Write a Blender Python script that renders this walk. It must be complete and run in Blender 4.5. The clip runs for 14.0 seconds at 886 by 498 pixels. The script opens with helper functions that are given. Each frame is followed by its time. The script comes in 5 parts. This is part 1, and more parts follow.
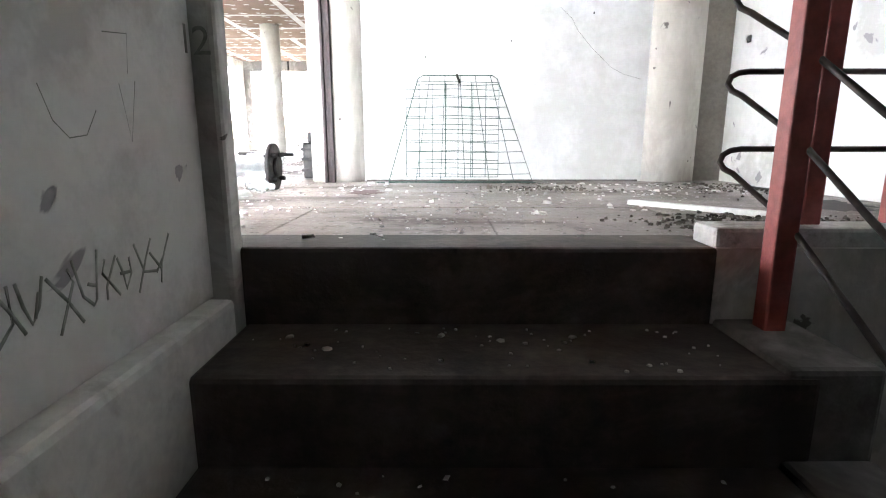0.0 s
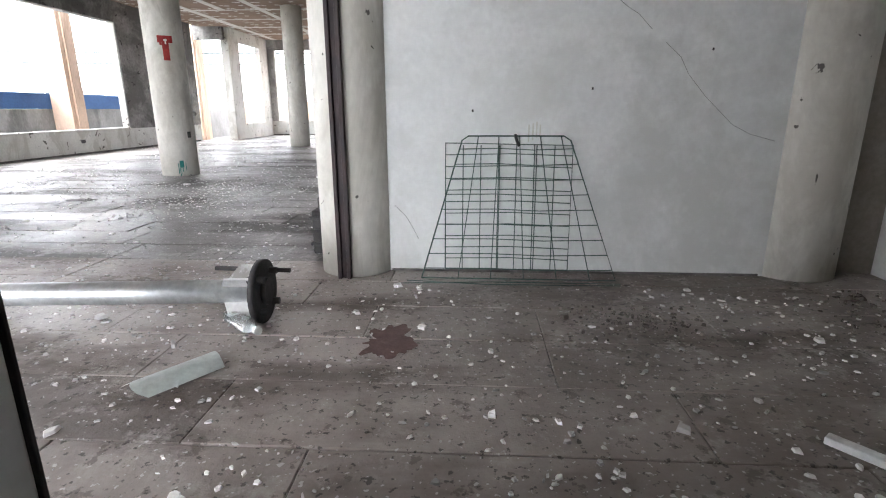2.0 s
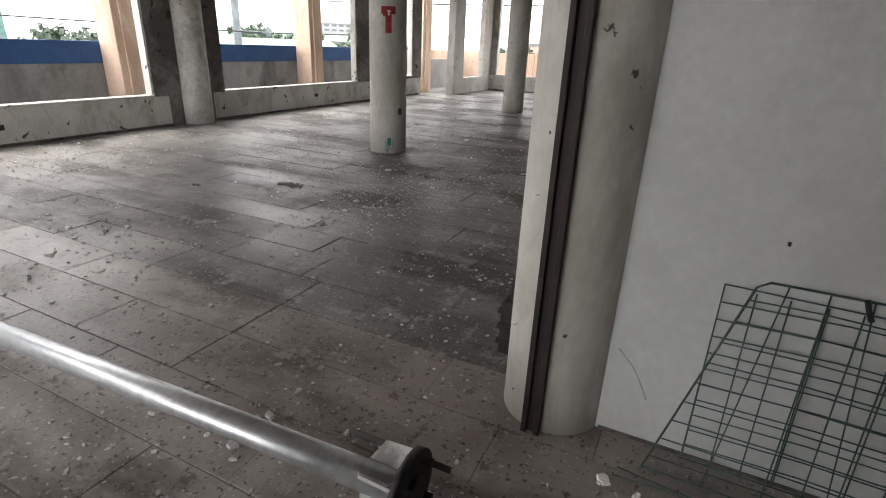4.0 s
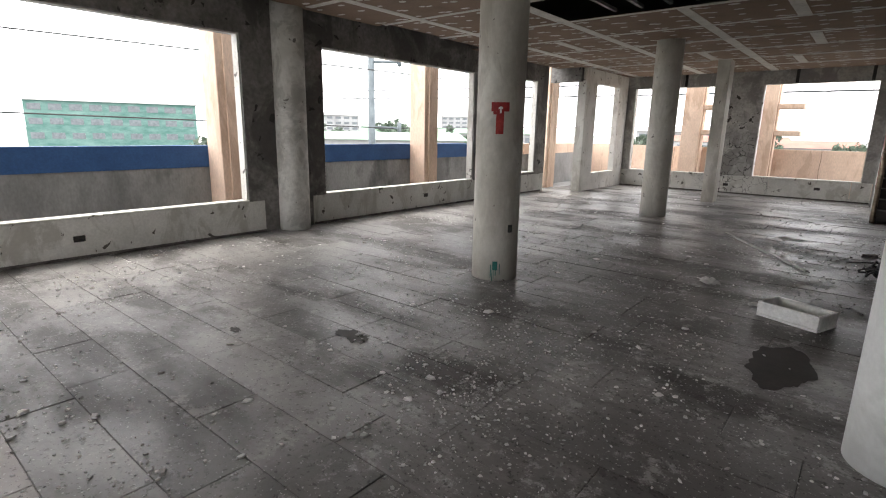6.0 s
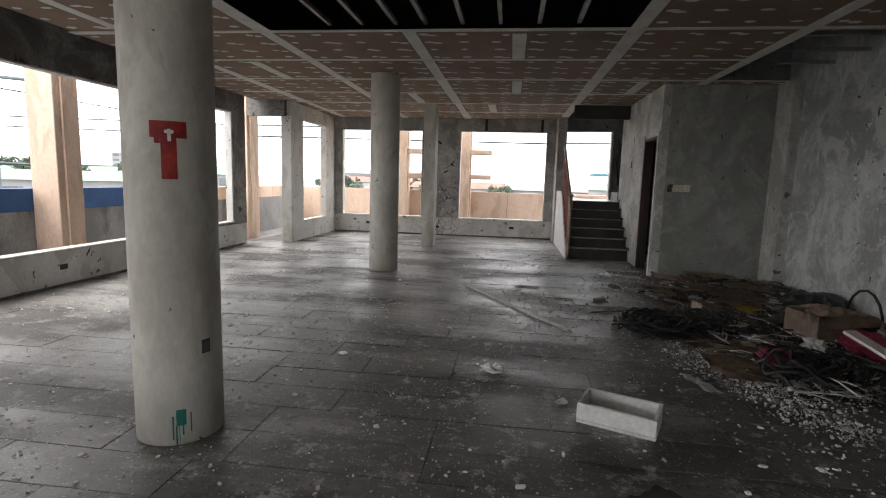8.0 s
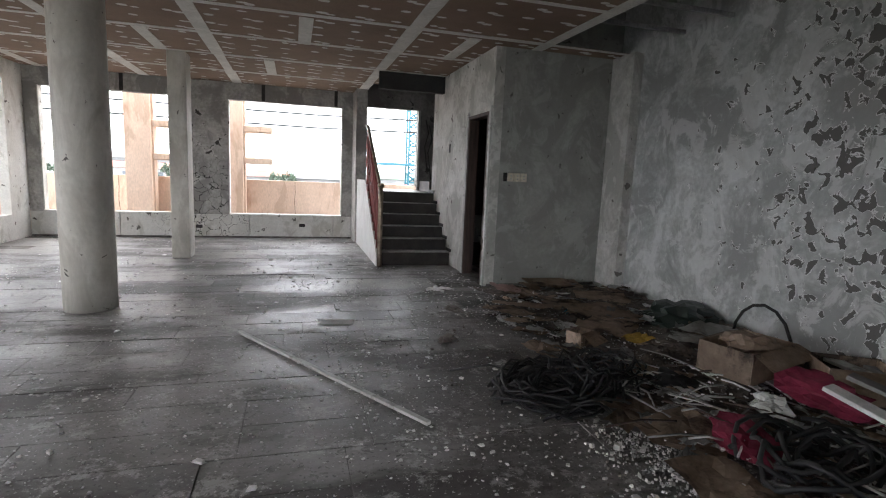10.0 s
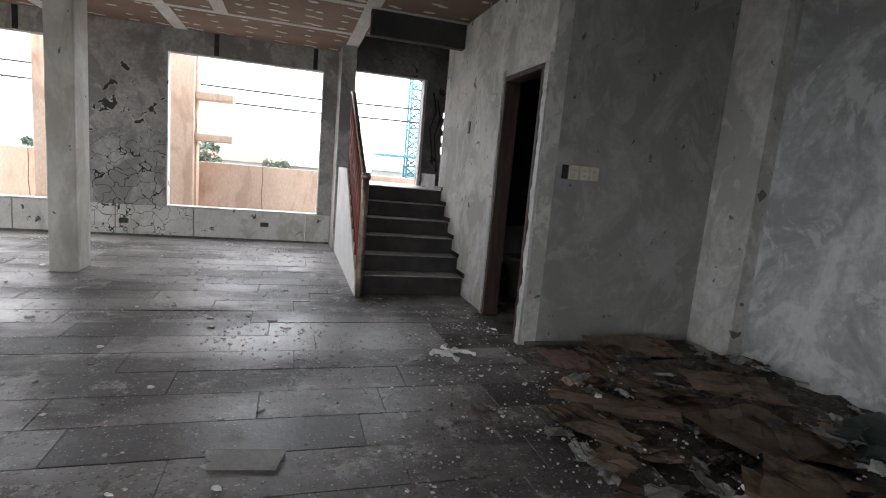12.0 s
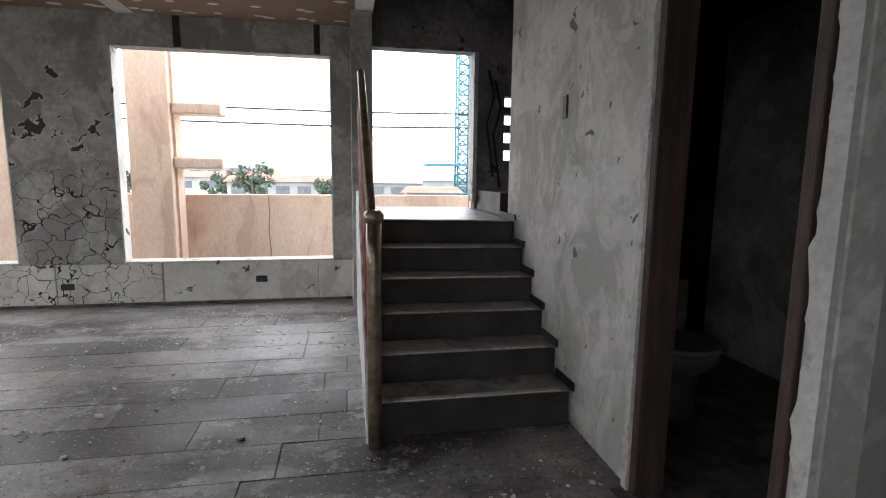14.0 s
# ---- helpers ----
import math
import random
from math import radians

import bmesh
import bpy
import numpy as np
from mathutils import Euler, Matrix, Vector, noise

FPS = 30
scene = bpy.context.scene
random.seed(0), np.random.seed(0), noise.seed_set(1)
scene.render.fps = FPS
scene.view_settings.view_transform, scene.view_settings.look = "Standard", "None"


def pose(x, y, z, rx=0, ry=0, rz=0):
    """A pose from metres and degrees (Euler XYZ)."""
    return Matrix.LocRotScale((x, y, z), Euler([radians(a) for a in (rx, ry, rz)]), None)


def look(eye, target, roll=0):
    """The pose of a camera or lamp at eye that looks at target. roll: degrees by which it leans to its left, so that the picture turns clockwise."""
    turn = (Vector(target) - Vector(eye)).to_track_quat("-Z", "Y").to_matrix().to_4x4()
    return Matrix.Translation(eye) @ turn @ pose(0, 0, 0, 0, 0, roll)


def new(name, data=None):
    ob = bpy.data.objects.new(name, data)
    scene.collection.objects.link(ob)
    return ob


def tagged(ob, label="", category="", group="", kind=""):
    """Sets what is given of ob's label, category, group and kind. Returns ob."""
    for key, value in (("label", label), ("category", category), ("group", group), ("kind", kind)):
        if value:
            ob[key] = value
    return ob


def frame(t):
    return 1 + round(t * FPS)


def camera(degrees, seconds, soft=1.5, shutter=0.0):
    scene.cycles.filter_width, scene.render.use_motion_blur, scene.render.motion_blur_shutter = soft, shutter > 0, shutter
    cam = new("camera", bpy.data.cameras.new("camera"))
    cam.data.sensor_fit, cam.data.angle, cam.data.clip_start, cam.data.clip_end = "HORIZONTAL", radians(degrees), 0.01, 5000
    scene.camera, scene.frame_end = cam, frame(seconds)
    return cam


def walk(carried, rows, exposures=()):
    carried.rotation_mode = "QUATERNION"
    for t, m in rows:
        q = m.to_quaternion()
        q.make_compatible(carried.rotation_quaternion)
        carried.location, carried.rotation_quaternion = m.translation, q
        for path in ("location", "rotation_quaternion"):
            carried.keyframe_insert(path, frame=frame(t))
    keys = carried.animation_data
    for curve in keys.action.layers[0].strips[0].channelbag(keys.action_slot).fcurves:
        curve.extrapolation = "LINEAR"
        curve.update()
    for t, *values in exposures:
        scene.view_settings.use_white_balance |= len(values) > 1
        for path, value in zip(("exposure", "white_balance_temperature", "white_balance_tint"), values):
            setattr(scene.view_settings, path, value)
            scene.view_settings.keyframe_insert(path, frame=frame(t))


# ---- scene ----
cam = camera(81.5, 14.0, soft=1.1)
PATH = [
    (0, (0.535, 0.304, 0.235), (0.53, 2.263, -0.167), 0.0),
    (0.5, (0.587, 0.536, 0.367), (0.758, 2.483, -0.059), -1.3),
    (1, (0.535, 0.773, 0.48), (0.649, 2.716, 0.021), -1.5),
    (1.5, (0.536, 1.013, 0.619), (0.647, 2.946, 0.12), -0.2),
    (2, (0.427, 1.225, 0.756), (0.313, 3.152, 0.232), -0.1),
    (2.5, (0.393, 1.433, 0.853), (0.224, 3.343, 0.284), 2.1),
    (3, (0.359, 1.62, 0.966), (0.006, 3.464, 0.276), 3.3),
    (3.5, (0.269, 1.867, 1.02), (-0.405, 3.615, 0.319), 3.1),
    (4, (0.15, 2.078, 1.195), (-0.649, 3.756, 0.458), 2.4),
    (6.3, (-0.699, 3.601, 1.302), (-1.948, 5.114, 0.916), 1.6),
    (6.5, (-0.823, 3.714, 1.298), (-1.885, 5.377, 0.968), 2.6),
    (7, (-1.066, 4.027, 1.314), (-1.736, 5.888, 1.017), 2.9),
    (7.5, (-1.281, 4.482, 1.324), (-1.81, 6.391, 1.047), 0.7),
    (8, (-1.46, 4.952, 1.324), (-1.713, 6.918, 1.057), 1.7),
    (8.5, (-1.527, 5.516, 1.291), (-1.572, 7.498, 1.023), -0.4),
    (9, (-1.601, 6.042, 1.295), (-1.328, 8.005, 1.026), 0.5),
    (9.2, (-1.61, 6.254, 1.304), (-1.105, 8.17, 1.034), 0.4),
    (11.5, (-1.225, 8.876, 1.218), (-0.665, 10.773, 0.924), 4.4),
    (12, (-1.071, 9.431, 1.23), (-0.497, 11.323, 0.93), 5.1),
    (12.5, (-0.905, 9.977, 1.271), (-0.416, 11.891, 0.96), 4.1),
    (13, (-0.773, 10.562, 1.294), (-0.289, 12.482, 1.009), 3.1),
    (13.5, (-0.649, 11.163, 1.29), (-0.211, 13.093, 0.996), 0.8),
    (14, (-0.545, 11.774, 1.311), (-0.183, 13.72, 1.026), 0.7),
]

walk(cam, [(t, look(eye, target, roll)) for t, eye, target, roll in PATH],
     exposures=[(0, 4.9, 6400, 10), (0.5, 4.35, 6400, 10), (1.0, 3.85, 6400, 10), (1.5, 3.5, 6400, 10), (2.0, 2.95, 6400, 10), (2.5, 2.58, 6450, 10), (3.0, 2.45, 6500, 10), (3.5, 2.1, 6700, 10), (4.0, 1.6, 6900, 10), (6.5, 1.47, 6850, 10), (7.5, 1.25, 6850, 10), (8.0, 1.4, 6850, 10), (8.5, 1.7, 6800, 10), (9.0, 1.85, 6650, 10), (11.5, 2.0, 6450, 10), (12.0, 1.85, 6450, 10), (12.5, 1.62, 6500, 10), (13.0, 1.75, 6500, 10), (14.0, 1.62, 6500, 10)])

# ---- world, sun ----
world = bpy.data.worlds.new("overcast_sky")
scene.world = world
world.use_nodes = True
wn, wl = world.node_tree.nodes, world.node_tree.links
bg = wn["Background"]
sky = wn.new("ShaderNodeTexSky")
sky.sky_type = 'NISHITA'
sky.sun_disc = False
sky.sun_elevation, sky.sun_rotation = radians(50), radians(-60)
sky.dust_density = 6.0
sky_gain = wn.new("ShaderNodeMix")
sky_gain.data_type = 'RGBA'
sky_gain.inputs[0].default_value = 0.88
wl.new(sky.outputs[0], sky_gain.inputs[6])
sky_gain.inputs[7].default_value = (15.0, 15.3, 16.4, 1)
wl.new(sky_gain.outputs[2], bg.inputs[0])
bg.inputs[1].default_value = 0.12
sun_data = bpy.data.lights.new("sun", 'SUN')
sun_data.energy, sun_data.angle, sun_data.color = 0.8, radians(20), (1, 0.97, 0.92)
sun = new("sun", sun_data)
sun.matrix_world = look((-20, -8, 30), (0, 4, 0))

# ---- materials ----
def surface(name, c1, c2, scale=1.5, rough=0.85, bump=0.15, grain=40.0, metal=0.0, stain=None, stain_scale=0.8, stain_edge=(0.52, 0.62), vary=0.0, island=False, rough2=None, stretch=(1, 1, 1), contrast=(0.86, 1.1), dust=None):
    m = bpy.data.materials.new(name)
    m.use_nodes = True
    n, l = m.node_tree.nodes, m.node_tree.links
    p = n["Principled BSDF"]
    geo = n.new("ShaderNodeNewGeometry")
    mp = n.new("ShaderNodeVectorMath"); mp.operation = 'MULTIPLY'
    mp.inputs[1].default_value = stretch
    l.new(geo.outputs["Position"], mp.inputs[0])
    def noise_tex(sc, detail, rgh=0.6):
        t = n.new("ShaderNodeTexNoise")
        t.inputs["Scale"].default_value, t.inputs["Detail"].default_value, t.inputs["Roughness"].default_value = sc, detail, rgh
        l.new(mp.outputs[0], t.inputs["Vector"])
        return t
    big, fine = noise_tex(scale, 6, 0.65), noise_tex(grain, 4)
    ramp = n.new("ShaderNodeValToRGB")
    ramp.color_ramp.elements[0].position, ramp.color_ramp.elements[1].position = 0.36, 0.66
    ramp.color_ramp.elements[0].color, ramp.color_ramp.elements[1].color = (*c1, 1), (*c2, 1)
    l.new(big.outputs[0], ramp.inputs[0])
    col = ramp.outputs[0]
    def mix(fac, a, b, kind='MIX'):
        x = n.new("ShaderNodeMix"); x.data_type = 'RGBA'; x.blend_type = kind
        if isinstance(fac, float): x.inputs[0].default_value = fac
        else: l.new(fac, x.inputs[0])
        l.new(a, x.inputs[6])
        if isinstance(b, tuple): x.inputs[7].default_value = (*b, 1)
        else: l.new(b, x.inputs[7])
        return x.outputs[2]
    fr = n.new("ShaderNodeMapRange")
    fr.inputs[1].default_value, fr.inputs[2].default_value, fr.inputs[3].default_value, fr.inputs[4].default_value = 0.3, 0.7, contrast[0], contrast[1]
    l.new(fine.outputs[0], fr.inputs[0])
    gcol = n.new("ShaderNodeCombineColor")
    for i in range(3): l.new(fr.outputs[0], gcol.inputs[i])
    col = mix(1.0, col, gcol.outputs[0], 'MULTIPLY')
    if stain:
        st = noise_tex(stain_scale, 7, 0.7)
        sr = n.new("ShaderNodeMapRange")
        sr.inputs[1].default_value, sr.inputs[2].default_value = stain_edge
        l.new(st.outputs[0], sr.inputs[0])
        col = mix(sr.outputs[0], col, stain)
    if dust:
        dt = noise_tex(4.5, 9, 0.8)
        dr = n.new("ShaderNodeMapRange")
        dr.inputs[1].default_value, dr.inputs[2].default_value, dr.inputs[4].default_value = 0.56, 0.72, 0.75
        l.new(dt.outputs[0], dr.inputs[0])
        col = mix(dr.outputs[0], col, dust)
    if vary:
        vr = n.new("ShaderNodeMapRange")
        vr.inputs[3].default_value, vr.inputs[4].default_value = 1 - vary, 1 + vary * 0.6
        src = geo.outputs["Random Per Island"] if island else n.new("ShaderNodeObjectInfo").outputs["Random"]
        l.new(src, vr.inputs[0])
        vc = n.new("ShaderNodeCombineColor")
        for i in range(3): l.new(vr.outputs[0], vc.inputs[i])
        col = mix(1.0, col, vc.outputs[0], 'MULTIPLY')
    l.new(col, p.inputs["Base Color"])
    p.inputs["Metallic"].default_value = metal
    if rough2 is None:
        p.inputs["Roughness"].default_value = rough
    else:
        rr = n.new("ShaderNodeMapRange")
        rr.inputs[1].default_value, rr.inputs[2].default_value, rr.inputs[3].default_value, rr.inputs[4].default_value = 0.35, 0.65, rough, rough2
        l.new(big.outputs[0], rr.inputs[0])
        l.new(rr.outputs[0], p.inputs["Roughness"])
    if bump:
        b = n.new("ShaderNodeBump")
        b.inputs["Strength"].default_value, b.inputs["Distance"].default_value = bump, 0.02
        add = n.new("ShaderNodeMath"); add.operation = 'MULTIPLY_ADD'
        add.inputs[1].default_value = 0.4
        l.new(fine.outputs[0], add.inputs[0]); l.new(big.outputs[0], add.inputs[2])
        l.new(add.outputs[0], b.inputs["Height"])
        l.new(b.outputs[0], p.inputs["Normal"])
    return m


def add_flakes(m, c, thresh=0.6, scale=4.0, box=None, rim=None):
    """Paint flaked off in patches, showing the render below, optionally only about a centre."""
    n, l = m.node_tree.nodes, m.node_tree.links
    p = n["Principled BSDF"]
    old = p.inputs["Base Color"].links[0].from_socket
    geo = n.new("ShaderNodeNewGeometry")
    t = n.new("ShaderNodeTexNoise")
    t.inputs["Scale"].default_value, t.inputs["Detail"].default_value, t.inputs["Distortion"].default_value = scale, 5, 0.6
    l.new(geo.outputs["Position"], t.inputs["Vector"])
    val = t.outputs[0]
    if box:
        d = n.new("ShaderNodeVectorMath"); d.operation = 'DISTANCE'
        d.inputs[1].default_value = box[0]
        l.new(geo.outputs["Position"], d.inputs[0])
        mr = n.new("ShaderNodeMapRange")
        mr.inputs[1].default_value, mr.inputs[2].default_value = box[1] * 0.4, box[1]
        mr.inputs[3].default_value, mr.inputs[4].default_value = 0.0, 0.22
        l.new(d.outputs[1], mr.inputs[0])
        s = n.new("ShaderNodeMath"); s.operation = 'SUBTRACT'
        l.new(val, s.inputs[0]); l.new(mr.outputs[0], s.inputs[1])
        val = s.outputs[0]
    for col, th, wid in (((rim, thresh - 0.025, 0.015),) if rim else ()) + ((c, thresh, 0.012),):
        r = n.new("ShaderNodeMapRange")
        r.inputs[1].default_value, r.inputs[2].default_value = th, th + wid
        l.new(val, r.inputs[0])
        x = n.new("ShaderNodeMix"); x.data_type = 'RGBA'
        l.new(r.outputs[0], x.inputs[0]); l.new(old, x.inputs[6])
        x.inputs[7].default_value = (*col, 1)
        old = x.outputs[2]
    l.new(old, p.inputs["Base Color"])
    return m


def add_mottle(m, c, scale=1.7, edge=(0.52, 0.56), amount=0.55, stretch=(1, 1, 0.8)):
    """Trowelled patches with fairly crisp, wandering edges."""
    n, l = m.node_tree.nodes, m.node_tree.links
    p = n["Principled BSDF"]
    old = p.inputs["Base Color"].links[0].from_socket
    geo = n.new("ShaderNodeNewGeometry")
    v = n.new("ShaderNodeVectorMath"); v.operation = 'MULTIPLY'
    v.inputs[1].default_value = stretch
    l.new(geo.outputs["Position"], v.inputs[0])
    t = n.new("ShaderNodeTexNoise")
    t.inputs["Scale"].default_value, t.inputs["Detail"].default_value, t.inputs["Roughness"].default_value, t.inputs["Distortion"].default_value = scale, 9, 0.66, 0.9
    l.new(v.outputs[0], t.inputs["Vector"])
    r = n.new("ShaderNodeMapRange")
    r.inputs[1].default_value, r.inputs[2].default_value, r.inputs[4].default_value = *edge, amount
    l.new(t.outputs[0], r.inputs[0])
    x = n.new("ShaderNodeMix"); x.data_type = 'RGBA'
    l.new(r.outputs[0], x.inputs[0]); l.new(old, x.inputs[6])
    x.inputs[7].default_value = (*c, 1)
    l.new(x.outputs[2], p.inputs["Base Color"])
    return m


def add_cracks(m, centre, radius, scale=6.0, width=0.03):
    n, l = m.node_tree.nodes, m.node_tree.links
    p = n["Principled BSDF"]
    old = p.inputs["Base Color"].links[0].from_socket
    geo = n.new("ShaderNodeNewGeometry")
    wob = n.new("ShaderNodeTexNoise"); wob.inputs["Scale"].default_value = 5
    l.new(geo.outputs["Position"], wob.inputs["Vector"])
    wv = n.new("ShaderNodeVectorMath"); wv.operation = 'MULTIPLY_ADD'
    wv.inputs[1].default_value = (0.25, 0.25, 0.25)
    l.new(wob.outputs[1], wv.inputs[0]); l.new(geo.outputs["Position"], wv.inputs[2])
    v = n.new("ShaderNodeTexVoronoi"); v.feature = 'DISTANCE_TO_EDGE'
    v.inputs["Scale"].default_value = scale
    l.new(wv.outputs[0], v.inputs["Vector"])
    d = n.new("ShaderNodeVectorMath"); d.operation = 'DISTANCE'
    d.inputs[1].default_value = centre
    l.new(geo.outputs["Position"], d.inputs[0])
    w = n.new("ShaderNodeMapRange")
    w.inputs[1].default_value, w.inputs[2].default_value, w.inputs[3].default_value, w.inputs[4].default_value = radius * 0.3, radius, width, 0.0
    l.new(d.outputs[1], w.inputs[0])
    lt = n.new("ShaderNodeMath"); lt.operation = 'LESS_THAN'
    l.new(v.outputs[0], lt.inputs[0]); l.new(w.outputs[0], lt.inputs[1])
    x = n.new("ShaderNodeMix"); x.data_type = 'RGBA'
    l.new(lt.outputs[0], x.inputs[0]); l.new(old, x.inputs[6])
    x.inputs[7].default_value = (0.02, 0.018, 0.016, 1)
    l.new(x.outputs[2], p.inputs["Base Color"])
    return m


def floor_slabs(name, tones, grime, island, soiled=(), dust=(0.44, 0.43, 0.41)):
    """Worn stone slabs: slab-to-slab tone, streaks along the rows, trodden grime, dust and specks."""
    m = bpy.data.materials.new(name)
    m.use_nodes = True
    n, l = m.node_tree.nodes, m.node_tree.links
    p = n["Principled BSDF"]
    geo = n.new("ShaderNodeNewGeometry")
    def scaled(v):
        x = n.new("ShaderNodeVectorMath"); x.operation = 'MULTIPLY'
        x.inputs[1].default_value = v
        l.new(geo.outputs["Position"], x.inputs[0])
        return x.outputs[0]
    plain, along = scaled((1, 1, 1)), scaled((0.55, 1.25, 1))
    def tex(vec, sc, detail, rgh=0.6):
        t = n.new("ShaderNodeTexNoise")
        t.inputs["Scale"].default_value, t.inputs["Detail"].default_value, t.inputs["Roughness"].default_value = sc, detail, rgh
        l.new(vec, t.inputs["Vector"])
        return t.outputs[0]
    def ranged(v, a, b, c=0.0, d=1.0):
        r = n.new("ShaderNodeMapRange")
        for i, q in enumerate((a, b, c, d)): r.inputs[i + 1].default_value = q
        l.new(v, r.inputs[0])
        return r.outputs[0]
    def math2(op, a, b):
        x = n.new("ShaderNodeMath"); x.operation = op
        for i, q in enumerate((a, b)):
            if isinstance(q, float): x.inputs[i].default_value = q
            else: l.new(q, x.inputs[i])
        return x.outputs[0]
    def mix(fac, a, b):
        x = n.new("ShaderNodeMix"); x.data_type = 'RGBA'
        l.new(fac, x.inputs[0])
        for i, q in ((6, a), (7, b)):
            if isinstance(q, tuple): x.inputs[i].default_value = (*q, 1)
            else: l.new(q, x.inputs[i])
        return x.outputs[2]
    rnd = geo.outputs["Random Per Island"] if island else n.new("ShaderNodeObjectInfo").outputs["Random"]
    body = tex(plain, 2.3, 8, 0.7)
    tone = math2('ADD', math2('MULTIPLY', ranged(body, 0.4, 0.6), 0.62), math2('MULTIPLY', rnd, 0.4))
    col = mix(tone, tones[0], tones[1])
    col = mix(ranged(rnd, 0.9, 0.91, 0.0, 0.6), col, tuple(0.42 * c for c in tones[0]))
    smear = tex(along, 1.2, 6, 0.6)
    dirt = ranged(smear, 0.5, 0.6)
    for (cx, cy), rad, amount in soiled:
        d = n.new("ShaderNodeVectorMath"); d.operation = 'DISTANCE'
        d.inputs[1].default_value = (cx, cy, 0)
        l.new(geo.outputs["Position"], d.inputs[0])
        near_it = ranged(d.outputs[1], rad * 0.25, rad, amount, 0.0)
        patchy = math2('MULTIPLY', near_it, ranged(tex(along, 1.0, 7, 0.7), 0.38, 0.5))
        dirt = math2('MAXIMUM', dirt, patchy)
    col = mix(math2('MULTIPLY', dirt, 0.88), col, grime)
    film = ranged(tex(plain, 4.5, 10, 0.8), 0.54, 0.6, 0.0, 0.75)
    col = mix(film, col, dust)
    blots = ranged(tex(plain, 11.0, 5, 0.7), 0.59, 0.62, 0.0, 0.55)
    col = mix(blots, col, tuple(0.7 * c for c in grime))
    specks = ranged(tex(plain, 60.0, 2, 0.5), 0.66, 0.69, 0.0, 0.8)
    col = mix(specks, col, (0.6, 0.59, 0.57))
    grit = ranged(tex(plain, 40.0, 3, 0.6), 0.61, 0.65, 0.0, 0.75)
    col = mix(grit, col, (0.03, 0.027, 0.024))
    l.new(col, p.inputs["Base Color"])
    l.new(math2('ADD', ranged(smear, 0.42, 0.58, 0.36, 0.6), math2('MULTIPLY', film, 0.35)), p.inputs["Roughness"])
    b = n.new("ShaderNodeBump")
    b.inputs["Strength"].default_value, b.inputs["Distance"].default_value = 0.35, 0.015
    l.new(math2('ADD', body, math2('MULTIPLY', tex(plain, 30.0, 5, 0.7), 0.5)), b.inputs["Height"])
    l.new(b.outputs[0], p.inputs["Normal"])
    return m


SOILED = (((-1.1, 8.0), 3.4, 1.0), ((-0.2, 10.6), 2.4, 0.85), ((-3.3, 9.2), 2.2, 0.8), ((-0.6, 4.9), 2.0, 0.8), ((-2.9, 7.4), 2.4, 0.8))
TONES, GRIME = ((0.15, 0.142, 0.135), (0.34, 0.327, 0.312)), (0.048, 0.042, 0.037)
TILE = floor_slabs("worn_floor_slab", TONES, GRIME, False, SOILED)
TILE_FAR = floor_slabs("worn_floor_slab_rest", TONES, GRIME, True, SOILED)
TILE_LANDING = floor_slabs("landing_floor_slab", ((0.24, 0.205, 0.182), (0.44, 0.395, 0.36)), (0.10, 0.078, 0.065), True, (((1.2, 3.2), 1.2, 0.9), ((1.7, 2.1), 1.1, 1.0)), (0.42, 0.39, 0.36))
BED = surface("floor_bed_mortar", (0.05, 0.045, 0.04), (0.2, 0.188, 0.175), scale=5, rough=0.9)
# riser colour holds the shade on the front faces of the back stair
RISER = surface("shaded_stair_riser", (0.022, 0.02, 0.019), (0.05, 0.046, 0.042), scale=4, rough=0.8)
STEP = add_mottle(surface("dirty_step_concrete", (0.05, 0.04, 0.033), (0.12, 0.10, 0.082), scale=3, rough=0.6, bump=0.3, grain=30, contrast=(0.7, 1.25), stain=(0.03, 0.025, 0.022), stain_scale=2.5), (0.025, 0.02, 0.017), 2.0, (0.46, 0.54), 0.7, (0.5, 1.5, 1))
WHITE = add_mottle(surface("old_white_paint", (0.665, 0.675, 0.66), (0.795, 0.80, 0.785), scale=1.1, rough=0.75, bump=0.06, contrast=(0.94, 1.04), grain=35, stain=(0.60, 0.605, 0.58), stain_scale=0.9), (0.58, 0.585, 0.56), 2.2, (0.5, 0.62), 0.5)
WHITE_FL = add_flakes(surface("flaking_white_paint", (0.60, 0.60, 0.57), (0.76, 0.76, 0.74), scale=1.4, rough=0.75, bump=0.03, contrast=(0.95, 1.03), grain=25, stain=(0.5, 0.5, 0.47), stain_scale=1.4), (0.30, 0.29, 0.30), 0.66, 5.0)
DADO = add_flakes(add_mottle(surface("dirty_cream_paint", (0.58, 0.575, 0.54), (0.74, 0.735, 0.70), scale=1.8, rough=0.75, contrast=(0.88, 1.06), bump=0.1, stain=(0.34, 0.33, 0.29), stain_scale=1.2, stain_edge=(0.58, 0.72)), (0.40, 0.385, 0.34), 3.0, (0.53, 0.6), 0.6, (1, 1, 0.5)), (0.10, 0.09, 0.08), 0.66, 8.0)
COLUMN = add_flakes(add_mottle(surface("column_paint", (0.52, 0.50, 0.44), (0.70, 0.68, 0.62), scale=2.2, rough=0.7, bump=0.06, contrast=(0.92, 1.05), grain=30, stain=(0.36, 0.34, 0.29), stain_scale=1.3, stain_edge=(0.55, 0.75), stretch=(1, 1, 0.6)), (0.40, 0.375, 0.32), 3.2, (0.49, 0.6), 0.6, (1, 1, 0.35)), (0.10, 0.09, 0.08), 0.70, 14.0)
